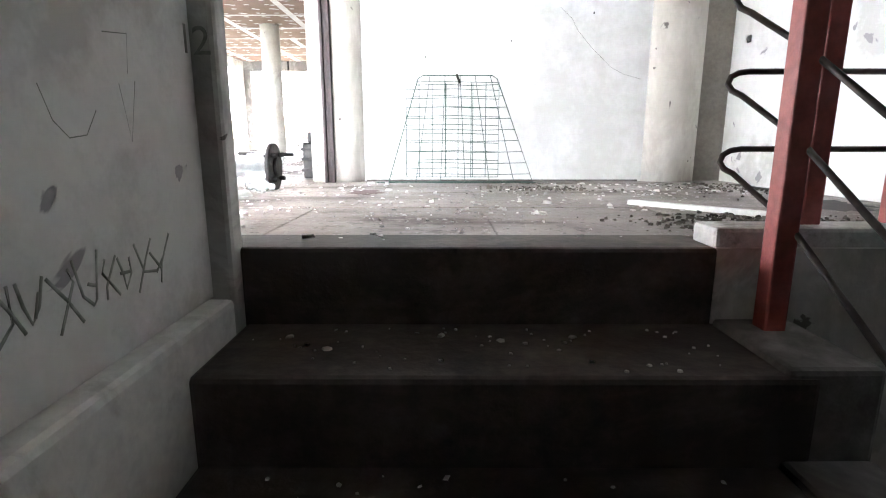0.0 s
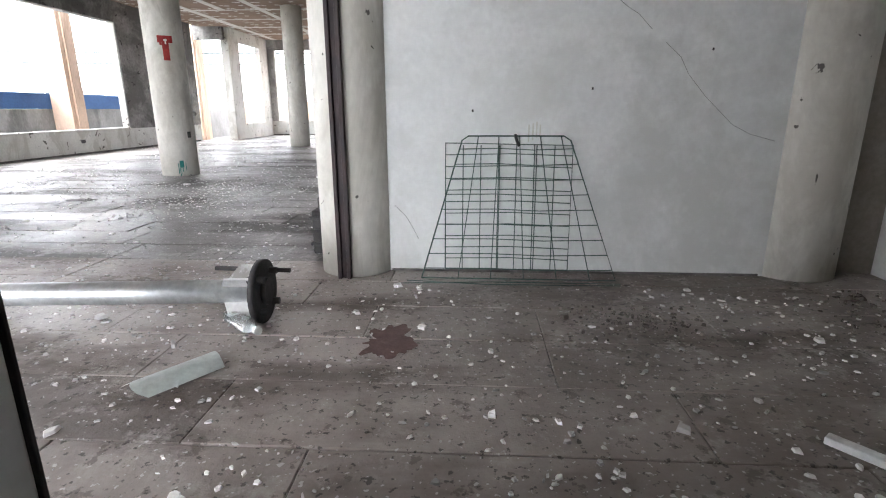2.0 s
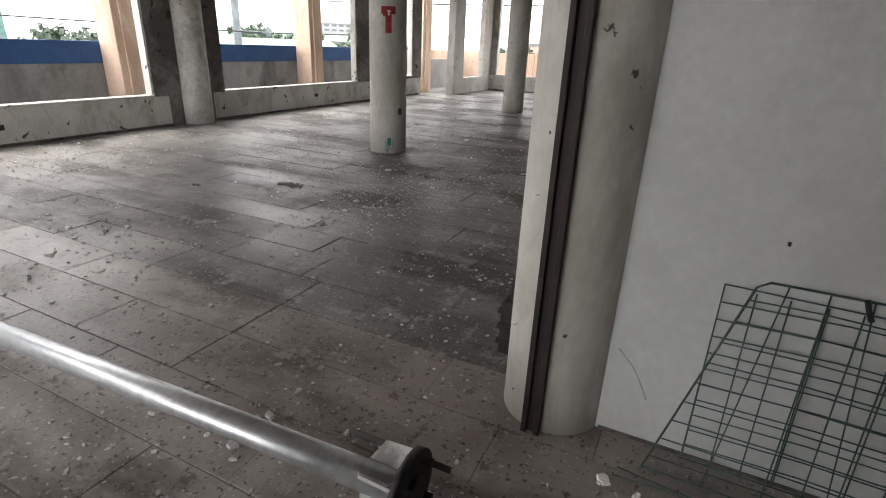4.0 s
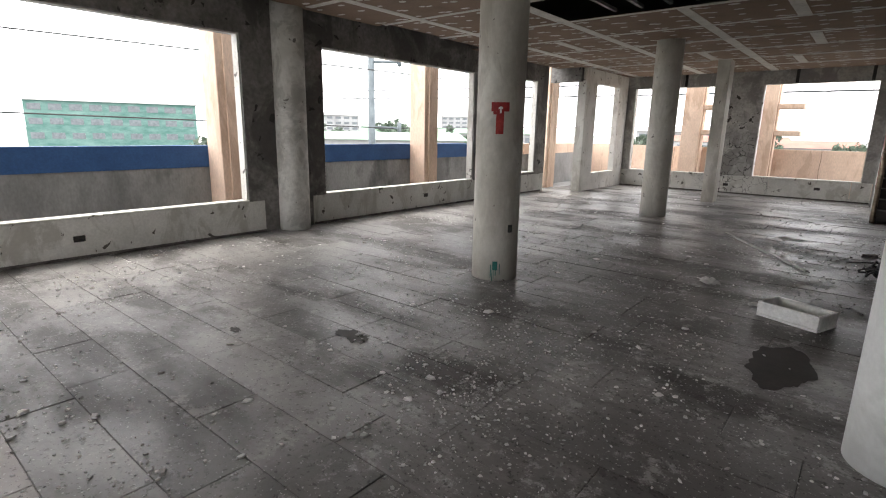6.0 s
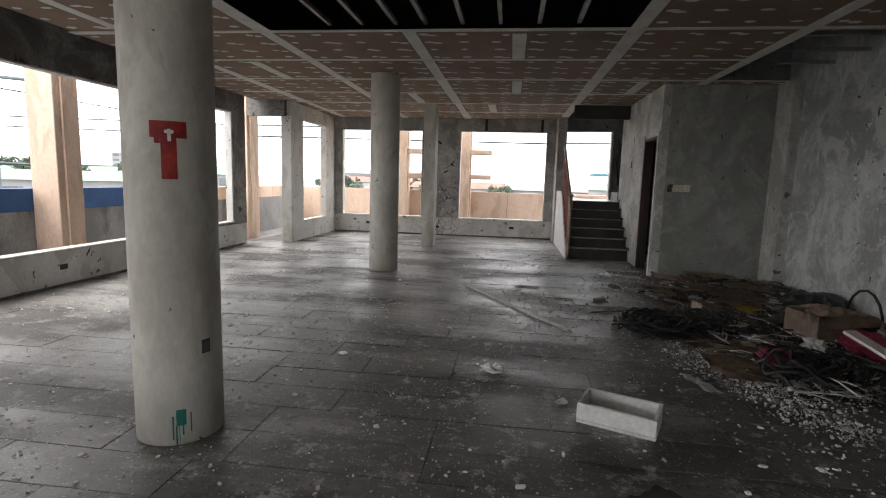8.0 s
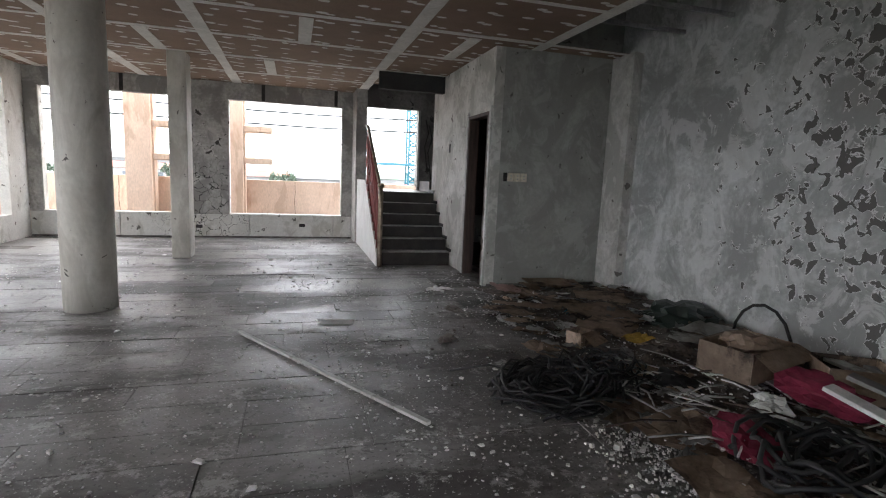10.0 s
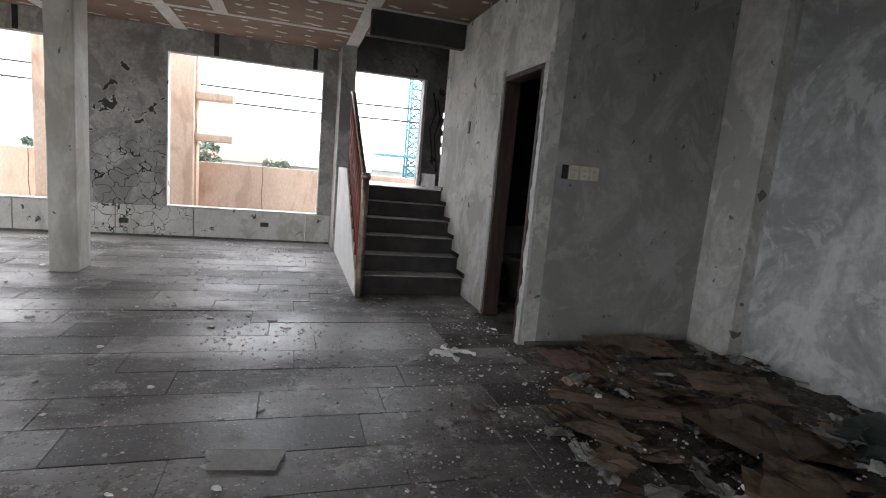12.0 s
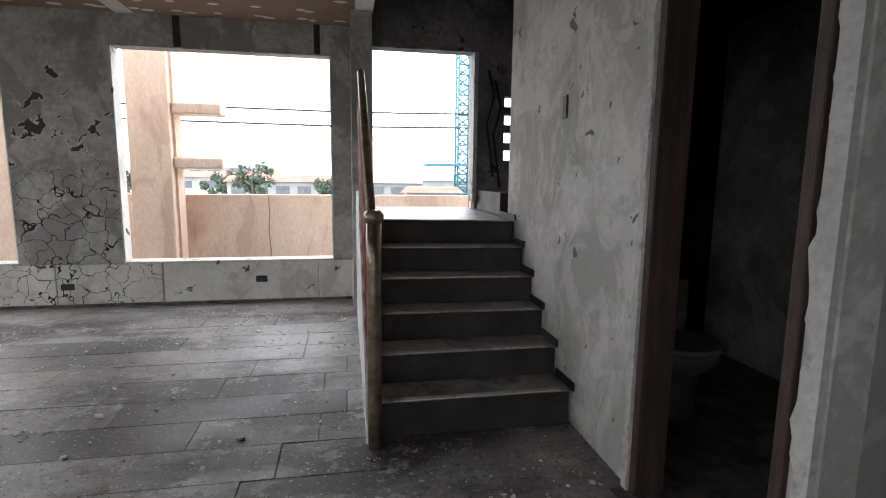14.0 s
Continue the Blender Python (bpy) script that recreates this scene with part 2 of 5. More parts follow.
CONCRETE = add_flakes(add_mottle(surface("raw_grey_render", (0.17, 0.163, 0.155), (0.29, 0.28, 0.268), scale=2.6, rough=0.9, contrast=(0.72, 1.2), bump=0.4, grain=20), (0.10, 0.095, 0.09), 1.4, (0.47, 0.55), 0.8), (0.05, 0.048, 0.045), 0.65, 7.0)
FARWALL = add_cracks(add_flakes(add_mottle(surface("cracked_grey_render", (0.33, 0.322, 0.305), (0.50, 0.49, 0.465), scale=3.0, rough=0.9, contrast=(0.74, 1.16), bump=0.35, grain=20), (0.22, 0.215, 0.205), 1.5, (0.47, 0.54), 0.8), (0.055, 0.05, 0.046), 0.58, 7.0, ((-3.2, 17.2, 1.75), 0.75), (0.55, 0.54, 0.52)), (-3.1, 17.2, 0.55), 1.1, 5.5, 0.02)
PLASTER = add_flakes(add_mottle(add_mottle(surface("trowelled_grey_plaster", (0.50, 0.495, 0.465), (0.64, 0.635, 0.60), scale=3.0, rough=0.85, contrast=(0.82, 1.12), bump=0.2, grain=22), (0.37, 0.365, 0.335), 1.6, (0.46, 0.55), 0.8), (0.68, 0.675, 0.64), 3.1, (0.52, 0.56), 0.5), (0.16, 0.15, 0.14), 0.68, 9.0)
# grey-green plaster; its darker tone also carries the lens vignetting
SMOOTH = add_flakes(add_mottle(add_mottle(surface("smooth_grey_green_plaster", (0.30, 0.305, 0.28), (0.37, 0.375, 0.35), scale=2.0, rough=0.8, contrast=(0.9, 1.06), bump=0.1, grain=30), (0.24, 0.245, 0.225), 1.5, (0.46, 0.56), 0.8), (0.43, 0.43, 0.41), 2.6, (0.53, 0.58), 0.45), (0.13, 0.125, 0.115), 0.69, 11.0)
PEEL = add_flakes(add_mottle(add_mottle(surface("peeling_pale_wall", (0.42, 0.44, 0.43), (0.60, 0.62, 0.61), scale=2.2, rough=0.8, contrast=(0.8, 1.13), bump=0.25, grain=22), (0.30, 0.305, 0.295), 1.3, (0.46, 0.56), 0.85), (0.70, 0.71, 0.70), 3.0, (0.52, 0.57), 0.55), (0.13, 0.125, 0.12), 0.553, 10.0, ((2.2, 9.0, 1.6), 3.0), (0.74, 0.75, 0.74))
BOARD = surface("brown_gypsum_board", (0.20, 0.135, 0.095), (0.27, 0.185, 0.135), scale=1.2, rough=0.9, bump=0.03, grain=60, stain=(0.15, 0.10, 0.075), stain_scale=0.7, stain_edge=(0.6, 0.75))
TAPE = surface("joint_compound", (0.60, 0.58, 0.54), (0.76, 0.74, 0.70), scale=4, rough=0.9, bump=0.1)
# concrete coloured near black to hold the shade of the ceiling void
VOID = surface("void_shade_concrete", (0.03, 0.03, 0.03), (0.06, 0.06, 0.058), rough=0.95)
STEEL = surface("grey_steel_channel", (0.25, 0.25, 0.25), (0.42, 0.42, 0.42), scale=5, rough=0.5, metal=0.6)
GALV = surface("galvanised_steel", (0.55, 0.57, 0.58), (0.78, 0.80, 0.80), scale=6, rough=0.38, metal=0.75, bump=0.05)
IRON = surface("dark_cast_iron", (0.02, 0.02, 0.02), (0.055, 0.05, 0.047), scale=10, rough=0.6, metal=0.4)
RED = surface("red_oxide_paint", (0.20, 0.035, 0.03), (0.34, 0.075, 0.06), scale=5, rough=0.5, bump=0.1)
REDRAIL = surface("red_painted_baluster", (0.16, 0.02, 0.018), (0.26, 0.04, 0.035), scale=8, rough=0.5)
BLACK = surface("dark_rod", (0.03, 0.025, 0.022), (0.08, 0.06, 0.05), scale=9, rough=0.55, metal=0.3)
RAIL = surface("worn_brass_tube", (0.16, 0.12, 0.085), (0.38, 0.31, 0.23), scale=12, rough=0.32, metal=0.85)
WIRE = surface("green_coated_wire", (0.025, 0.06, 0.05), (0.06, 0.11, 0.09), scale=20, rough=0.5, bump=0)
ORANGE = add_mottle(surface("peach_exterior_paint", (0.64, 0.47, 0.36), (0.77, 0.60, 0.48), scale=1.5, rough=0.85, bump=0.1, stain=(0.42, 0.25, 0.16), stain_scale=2.5, stain_edge=(0.58, 0.72), stretch=(1, 1, 0.4)), (0.46, 0.31, 0.22), 2.4, (0.53, 0.6), 0.55, (1, 1, 0.3))
PARAPET = surface("weathered_parapet", (0.20, 0.20, 0.20), (0.36, 0.36, 0.355), scale=1.4, rough=0.9, stain=(0.13, 0.13, 0.13), stain_scale=1.0, stretch=(1, 1, 0.5))
BLUE = surface("blue_band_paint", (0.02, 0.075, 0.21), (0.035, 0.11, 0.28), scale=2, rough=0.7)
WOOD = surface("weathered_door_wood", (0.03, 0.019, 0.015), (0.075, 0.045, 0.034), scale=6, rough=0.7, bump=0.3, stretch=(4, 4, 0.4))
CARDBOARD = surface("soiled_cardboard", (0.26, 0.19, 0.14), (0.48, 0.37, 0.28), scale=4, rough=0.9, vary=0.45, stain=(0.09, 0.068, 0.054), stain_scale=3)
CLOTH = surface("crimson_cloth", (0.17, 0.014, 0.04), (0.29, 0.034, 0.075), scale=8, rough=0.95)
YELLOW = surface("faded_yellow_card", (0.5, 0.33, 0.06), (0.66, 0.46, 0.11), scale=5, rough=0.8)
PINK = surface("faded_pink_paper", (0.46, 0.31, 0.29), (0.62, 0.46, 0.43), scale=5, rough=0.9)
CABLE = surface("black_rubber_cable", (0.008, 0.008, 0.008), (0.02, 0.02, 0.02), rough=0.55, bump=0)
FOAM = surface("white_foam", (0.70, 0.70, 0.68), (0.84, 0.84, 0.83), scale=6, rough=0.8, bump=0.1, stain=(0.5, 0.49, 0.46), stain_scale=5, stain_edge=(0.6, 0.75))
PALE = surface("pale_board", (0.42, 0.42, 0.40), (0.62, 0.62, 0.60), scale=4, rough=0.8, stain=(0.25, 0.24, 0.22), stain_scale=4)
GREY = surface("grey_board", (0.16, 0.16, 0.155), (0.28, 0.275, 0.27), scale=4, rough=0.85)
CHIP = surface("plaster_chip", (0.64, 0.63, 0.61), (0.84, 0.83, 0.81), scale=6, rough=0.9, bump=0, vary=0.55, island=True)
GRAVEL = surface("mixed_gravel", (0.34, 0.33, 0.32), (0.66, 0.65, 0.63), scale=8, rough=0.9, bump=0, vary=0.7, island=True)
DUST = surface("dark_rubble", (0.07, 0.06, 0.053), (0.22, 0.195, 0.175), scale=9, rough=0.95, bump=0, vary=0.6, island=True)
STAINRED = surface("dried_red_paint_stain", (0.11, 0.058, 0.053), (0.18, 0.105, 0.095), scale=14, rough=0.6)
WET_HOLE = surface("wet_and_hole_dark", (0.026, 0.022, 0.019), (0.052, 0.044, 0.038), scale=3, rough=0.75, bump=0.1)
TEAL = surface("teal_paint_splash", (0.01, 0.14, 0.12), (0.02, 0.22, 0.19), scale=8, rough=0.5)
REDPAINT = surface("red_brushed_paint", (0.28, 0.012, 0.012), (0.40, 0.03, 0.025), scale=10, rough=0.6)
SMUDGE = surface("faint_charcoal", (0.16, 0.175, 0.15), (0.34, 0.35, 0.32), scale=30, rough=0.9, bump=0)
GRAFFITI = surface("charcoal_scrawl", (0.035, 0.04, 0.035), (0.09, 0.095, 0.085), scale=15, rough=0.9, bump=0)
SOCKET = surface("yellowed_socket_plastic", (0.62, 0.57, 0.45), (0.74, 0.69, 0.57), scale=8, rough=0.5)
PORCELAIN = surface("dull_porcelain", (0.12, 0.12, 0.115), (0.2, 0.2, 0.195), rough=0.2, bump=0)
GROUND = surface("city_ground", (0.16, 0.17, 0.15), (0.30, 0.30, 0.28), scale=0.03, grain=0.4, rough=0.95, bump=0)
FACADE = surface("greyed_facade", (0.26, 0.265, 0.265), (0.38, 0.385, 0.385), scale=0.2, rough=0.85, bump=0, vary=0.2)
NETTING = surface("green_site_netting", (0.06, 0.145, 0.125), (0.14, 0.235, 0.21), scale=0.25, grain=3, rough=0.9, bump=0, stretch=(1, 1, 3))
ROOFGREEN = surface("pale_green_roof", (0.14, 0.24, 0.16), (0.22, 0.32, 0.23), scale=0.3, rough=0.8, bump=0)
ROOFRED = surface("rusty_red_roof", (0.24, 0.09, 0.065), (0.33, 0.14, 0.10), scale=0.3, rough=0.8, bump=0)
DARKGLASS = surface("dark_window_pane", (0.09, 0.10, 0.11), (0.15, 0.17, 0.18), rough=0.3, bump=0)
LEAF = surface("leaves", (0.07, 0.10, 0.07), (0.11, 0.145, 0.105), scale=0.8, rough=0.9, bump=0, vary=0.35, island=True)
BARK = surface("bark", (0.10, 0.08, 0.06), (0.18, 0.15, 0.12), scale=4)
CRANEBLUE = surface("blue_scaffold_paint", (0.02, 0.12, 0.17), (0.05, 0.18, 0.23), scale=2, rough=0.6, bump=0)
POLE = surface("painted_pole_grey", (0.08, 0.10, 0.11), (0.14, 0.165, 0.175), scale=2, rough=0.6, bump=0)
CLEAR = bpy.data.materials.new("clear_plastic")
CLEAR.use_nodes = True
_p = CLEAR.node_tree.nodes["Principled BSDF"]
_p.inputs["Base Color"].default_value, _p.inputs["Roughness"].default_value, _p.inputs["Transmission Weight"].default_value = (0.9, 0.94, 0.94, 1), 0.12, 0.9

# ---- geometry helpers ----
def box(bm, x0, x1, y0, y1, z0, z1):
    v = [bm.verts.new((x, y, z)) for z in (z0, z1) for y in (y0, y1) for x in (x0, x1)]
    for q in ((0, 2, 3, 1), (4, 5, 7, 6), (0, 1, 5, 4), (2, 6, 7, 3), (0, 4, 6, 2), (1, 3, 7, 5)):
        bm.faces.new([v[i] for i in q])
    return v


def bevelled(x0, x1, y0, y1, z0, z1, r=0.01, seg=2):
    bm = bmesh.new()
    box(bm, x0, x1, y0, y1, z0, z1)
    bmesh.ops.bevel(bm, geom=bm.edges[:], offset=r, segments=seg, affect='EDGES', profile=0.5)
    return bm


def tube(bm, pts, r, sides=8, close=False):
    """A round rod along the points."""
    pts = [Vector(p) for p in pts]
    rings = []
    for i, p in enumerate(pts):
        d = (pts[min(i + 1, len(pts) - 1)] - pts[max(i - 1, 0)]).normalized()
        a = d.cross(Vector((0, 0, 1)))
        if a.length < 0.05:
            a = d.cross(Vector((0, 1, 0)))
        a.normalize()
        b = d.cross(a)
        rr = r[i] if isinstance(r, (list, tuple)) else r
        rings.append([bm.verts.new(p + (a * math.cos(k * math.tau / sides) + b * math.sin(k * math.tau / sides)) * rr) for k in range(sides)])
    for q, w in zip(rings, rings[1:]):
        for k in range(sides):
            f = bm.faces.new((q[k], q[(k + 1) % sides], w[(k + 1) % sides], w[k]))
            f.smooth = True
    bm.faces.new(rings[0][::-1])
    bm.faces.new(rings[-1])


def mesh_of(name, bm, material):
    me = bpy.data.meshes.new(name)
    bmesh.ops.recalc_face_normals(bm, faces=bm.faces[:])
    bm.to_mesh(me)
    bm.free()
    for m in (material if isinstance(material, (list, tuple)) else [material]):
        me.materials.append(m)
    return me


def part(name, bm, material, parent=None, label=""):
    ob = new(name, mesh_of(name, bm, material))
    if parent:
        ob.parent = parent
    return tagged(ob, label)


def thing(name, label, category, at=(0, 0, 0), group="", turn=0.0):
    ob = new(name)
    ob.matrix_basis = pose(*at, 0, 0, turn)
    return tagged(ob, label, category, group)


def solid(name, bm, material, label, category="", group="", kind=""):
    return tagged(part(name, bm, material), label, category, group, kind)


def rect_wall(bm, along, p0, p1, a0, a1, z0, z1, holes=()):
    """A wall slab with rectangular openings, made of boxes butted end to end."""
    av = sorted({a0, a1, *(h[0] for h in holes), *(h[1] for h in holes)})
    for lo, hi in zip(av, av[1:]):
        cuts = sorted((h[2], h[3]) for h in holes if h[0] <= lo + 1e-6 and h[1] >= hi - 1e-6)
        z = z0
        for c0, c1 in cuts + [(z1, z1)]:
            if c0 > z + 1e-4:
                if along == 'y':
                    box(bm, p0, p1, lo, hi, z, c0)
                else:
                    box(bm, lo, hi, p0, p1, z, c0)
            z = max(z, c1)


def structure(name, bm, material, label, category="wall"):
    return solid(name, bm, material, label, category, kind="structure")


H = 2.75
# ---- floor and ground ----
bm = bmesh.new()
box(bm, -6.6, 2.5, 1.47, 17.4, -0.25, -0.0065)
box(bm, -6.6, -0.15, -2.4, 1.46, -0.25, -0.0065)
floor = structure("floor", bm, BED, "dark mortar bed under worn dusty floor slabs", "floor")
bm = bmesh.new()
box(bm, -1500, 1500, -1500, 3000, -7.2, -7.0)
structure("ground", bm, GROUND, "hazy flat city ground far below", "ground")
bm = bmesh.new()
box(bm, -7.5, -6.6, -2.4, 18.9, -0.3, -0.06)
box(bm, -6.6, 2.6, 17.4, 18.9, -0.3, -0.06)
structure("ledge_floor", bm, PARAPET, "grey concrete ledge outside the window openings", "ledge")

# ---- walls ----
# first opening is out of view, there to light the landing
LW = [(-2.0, 2.2, 0.4, 2.38), (3.0, 6.79, 0.4, 2.38), (7.97, 11.45, 0.4, 2.38), (12.35, 13.78, 0.44, 2.42)]
bm = bmesh.new()
rect_wall(bm, 'y', -6.6, -6.46, -2.4, 14.22, 0.4, 3.3, [(a, b, max(c, 0.4), d) for a, b, c, d in LW])
structure("wall_west", bm, CONCRETE, "dark grey rendered wall with large unglazed window openings")
bm = bmesh.new()
box(bm, -6.598, -6.457, -2.4, 7.0, -0.01, 0.398)
box(bm, -6.598, -6.457, 7.75, 14.2, -0.01, 0.398)
structure("dado_west", bm, DADO, "dirty cream painted low wall under the window openings")
bm = bmesh.new()
box(bm, -6.6, -6.47, 7.0, 7.75, -0.01, 0.398)
structure("pier_base", bm, CONCRETE, "grey rendered pier base between two openings")
for k, (a, b, c, d) in enumerate(LW):
    w = tagged(new("window_%d" % (k + 1)), "empty unglazed window opening with pale reveal", "window", kind="structure")
    part("sill", bevelled(-6.61, -6.445, a + 0.003, b - 0.003, c + 0.001, c + 0.022, 0.006), DADO, w, "pale chipped sill edge")
    for q, y in enumerate((a, b)):
        bm = bmesh.new()
        s = 0.018 if q == 0 else -0.018
        box(bm, -6.603, -6.48, min(y, y + s), max(y, y + s), c + 0.024, d - 0.002)
        part("reveal", bm, DADO, w)
    bm = bmesh.new()
    box(bm, -6.603, -6.48, a + 0.02, b - 0.02, d - 0.016, d - 0.001)
    part("reveal", bm, PLASTER, w)
# dark strips painting the grime and shadow line at the foot of the walls
for nm, x0, x1, y0, y1 in (("baseboard_gap_west", -6.456, -6.447, -2.3, 7.0), ("baseboard_gap_west_far", -6.456, -6.447, 7.76, 14.1), ("baseboard_gap_north", -5.75, -0.51, 17.174, 17.184), ("baseboard_gap_landing", 0.04, 1.76, 3.594, 3.599), ("baseboard_gap_bath", 0.64, 2.1, 12.771, 12.781)):
    bm = bmesh.new()
    box(bm, x0, x1, y0, y1, 0.0, 0.011 if nm.endswith("landing") else 0.028)
    structure(nm, bm, BED, "dark strip for the grime and shadow line at the wall foot", "baseboard")
# angled corner with a doorway
bm = bmesh.new()
box(bm, -6.6, -5.85, 14.58, 14.72, 2.45, 3.3)
structure("door_head", bm, CONCRETE, "grey rendered head over an open doorway", "wall")
bm = bmesh.new()
rect_wall(bm, 'y', -5.9, -5.76, 14.70, 17.2, 0.0, 3.3, [(15.28, 16.62, 0.40, 2.46)])
structure("wall_inset", bm, DADO, "pale rendered return wall with a window opening")
bm = bmesh.new()
box(bm, -5.95, -5.75, 14.66, 15.2, 0.002, 2.46)
structure("door_pier", bm, DADO, "pale painted pier beside the open doorway", "pier")
# far wall
FW = [(-5.57, -3.60, 0.42, 2.46), (-2.70, -0.69, 0.42, 2.46)]
bm = bmesh.new()
rect_wall(bm, 'x', 17.2, 17.36, -5.9, -0.5, 0.42, 3.3, FW)
structure("wall_north", bm, FARWALL, "cracked grey rendered wall with two wide openings")
bm = bmesh.new()
edges_x = [-5.76, -4.45, -3.3, -2.35, -0.85, -0.5]
DADO_CRACKED = add_cracks(DADO.copy(), (-3.1, 17.2, 0.4), 0.9, 5.5, 0.018)
dado = tagged(new("dado_north"), "cracked cream low wall panels under the openings", "wall", kind="structure")
for a, b in zip(edges_x, edges_x[1:]):
    part("panel", bevelled(a + 0.006, b - 0.006, 17.185, 17.358, -0.01, 0.417, 0.004), DADO_CRACKED, dado)
for k, (a, b, c, d) in enumerate(FW):
    w = tagged(new("window_%d" % (k + 5)), "empty unglazed opening in the cracked wall", "window", kind="structure")
    part("sill", bevelled(a + 0.003, b - 0.003, 17.178, 17.37, c + 0.001, c + 0.018, 0.005), DADO, w, "pale chipped sill")
    for q, x in enumerate((a, b)):
        s = 0.016 if q == 0 else -0.016
        bm = bmesh.new()
        box(bm, min(x, x + s), max(x, x + s), 17.21, 17.365, c + 0.02, d - 0.002)
        part("reveal", bm, DADO, w)
for x, z in ((-1.42, 0.24), (-3.2, 0.2), (-4.9, 0.24)):
    solid("wall_socket_hole", bevelled(x - 0.055, x + 0.055, 17.168, 17.186, z - 0.03, z + 0.03, 0.004), IRON, "dark empty electrical box sunk in the low wall", "socket", "empty wall boxes")
for y, z in ((10.1, 0.22), (4.95, 0.2), (13.1, 0.22)):
    solid("wall_socket_hole", bevelled(-6.462, -6.449, y - 0.05, y + 0.05, z - 0.03, z + 0.03, 0.004), IRON, "dark empty electrical box sunk in the low wall", "socket", "empty wall boxes")
for x in (-4.35, -2.1, -0.82):
    solid("wall_strap", bevelled(x - 0.03, x + 0.03, 17.187, 17.199, 2.47, 2.75, 0.003), IRON, "dark vertical strap above the window opening", "strap", "dark straps")
# piers and recess beside the back stair
bm = bmesh.new()
box(bm, -0.5, -0.31, 16.62, 17.36, 0, 3.3)
structure("recess_pier", bm, FARWALL, "flaking grey pier beside the back stair", "pier")
bm = bmesh.new()
rect_wall(bm, 'x', 16.7, 16.85, -0.31, 2.3, 0, 3.4, [(-0.31, 0.68, 0.97, 2.46)] + [(0.96, 1.3, 1.46 + 0.17 * i, 1.56 + 0.17 * i) for i in range(4)])
structure("wall_recess", bm, CONCRETE, "rough grey wall with a tall opening and ventilation slots")
w6 = tagged(new("window_7"), "tall empty opening behind the stair landing", "window", kind="structure")
part("frame", bevelled(0.645, 0.685, 16.66, 16.86, 1.06, 2.455, 0.004), PALE, w6, "pale wooden side frame")
# bathroom block
bm = bmesh.new()
rect_wall(bm, 'y', 0.615, 0.73, 12.78, 15.42, 0, 3.3, [(12.87, 13.6, -0.0, 2.05)])
structure("wall_bath_west", bm, PLASTER, "trowelled grey plaster wall with a doorway")
bm = bmesh.new()
box(bm, 0.73, 2.24, 12.782, 12.9, 0, 3.3)
structure("wall_bath_south", bm, SMOOTH, "plain trowelled grey-green plaster wall, colour also darkened for vignetting")
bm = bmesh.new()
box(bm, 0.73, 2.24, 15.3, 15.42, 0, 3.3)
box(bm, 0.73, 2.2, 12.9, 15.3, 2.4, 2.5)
# near-black base colour carries the darkness of the unlit washroom
structure("wall_bath_inner", bm, surface("unlit_washroom_wall", (0.012, 0.012, 0.012), (0.028, 0.028, 0.027), rough=0.9), "inner wall of the small washroom, its unlit darkness in the colour")
bm = bmesh.new()
box(bm, 2.32, 2.45, -2.4, 3.75, -1.6, 3.4)
box(bm, 2.235, 2.45, 3.751, 16.85, -1.6, 3.4)
structure("wall_east", bm, PEEL, "pale wall with peeling paint patches")
bm = bmesh.new()
box(bm, 2.11, 2.234, 12.36, 12.779, 0, 2.75)
structure("pilaster_east", bm, PLASTER, "square grey plaster pilaster in the corner", "pilaster")
# landing room
bm = bmesh.new()
box(bm, 0.0, 1.84, 3.6, 3.75, 0, 3.3)
structure("wall_landing", bm, WHITE, "off-white painted wall with hairline cracks and marks")
bm = bmesh.new()
box(bm, 2.03, 2.319, 3.66, 3.75, 0, 3.3)
# the shadow beside the column is mixed into this brown-grey
structure("wall_strip", bm, surface("shadow_toned_strip", (0.22, 0.2, 0.17), (0.32, 0.29, 0.25), scale=2, rough=0.85), "recessed wall strip beside the round column, shadow put into its brown-grey")
bm = bmesh.new()
box(bm, 2.31, 2.319, 1.48, 3.658, 0, 3.3)
structure("wall_landing_east", bm, WHITE_FL, "bluish white wall with paint flaking near the floor")
bm = bmesh.new()
box(bm, -0.12, 2.234, 5.98, 6.12, 0, 3.3)
structure("wall_partition", bm, WHITE, "white painted partition wall running from a round column")
bm = bmesh.new()
# unseen wall; its two openings let light onto the landing
rect_wall(bm, 'x', -2.55, -2.4, -6.6, -0.15, -0.2, 3.3, [(-6.1, -3.4, 0.0, 2.6), (-3.1, -0.4, 0.0, 2.6)])
box(bm, -0.15, 2.45, -2.55, -2.4, -1.7, 3.3)
structure("wall_south", bm, WHITE, "unseen white wall closing the place, with openings for light")
# stairwell
bm = bmesh.new()
box(bm, -0.15, 0.02, -2.4, 1.405, -0.1, 3.3)
structure("wall_stair_west", bm, WHITE_FL, "grimy white stairwell wall with charcoal scrawls")
structure("stair_pier", bevelled(-0.16, 0.07, 1.407, 1.475, -0.4, 3.3, 0.012), PLASTER, "grey plaster pier ending the stairwell wall", "pier")

# ---- round columns ----
def column(x, y, r, z1, material, label, category="column"):
    bm = bmesh.new()
    tube(bm, [(x, y, 0)] + [(x, y, z1 * k / 6) for k in range(1, 7)], r, 40)
    for f in bm.faces:
        f.smooth = len(f.verts) == 4
    return solid("round_column", bm, material, label, category, "round columns")


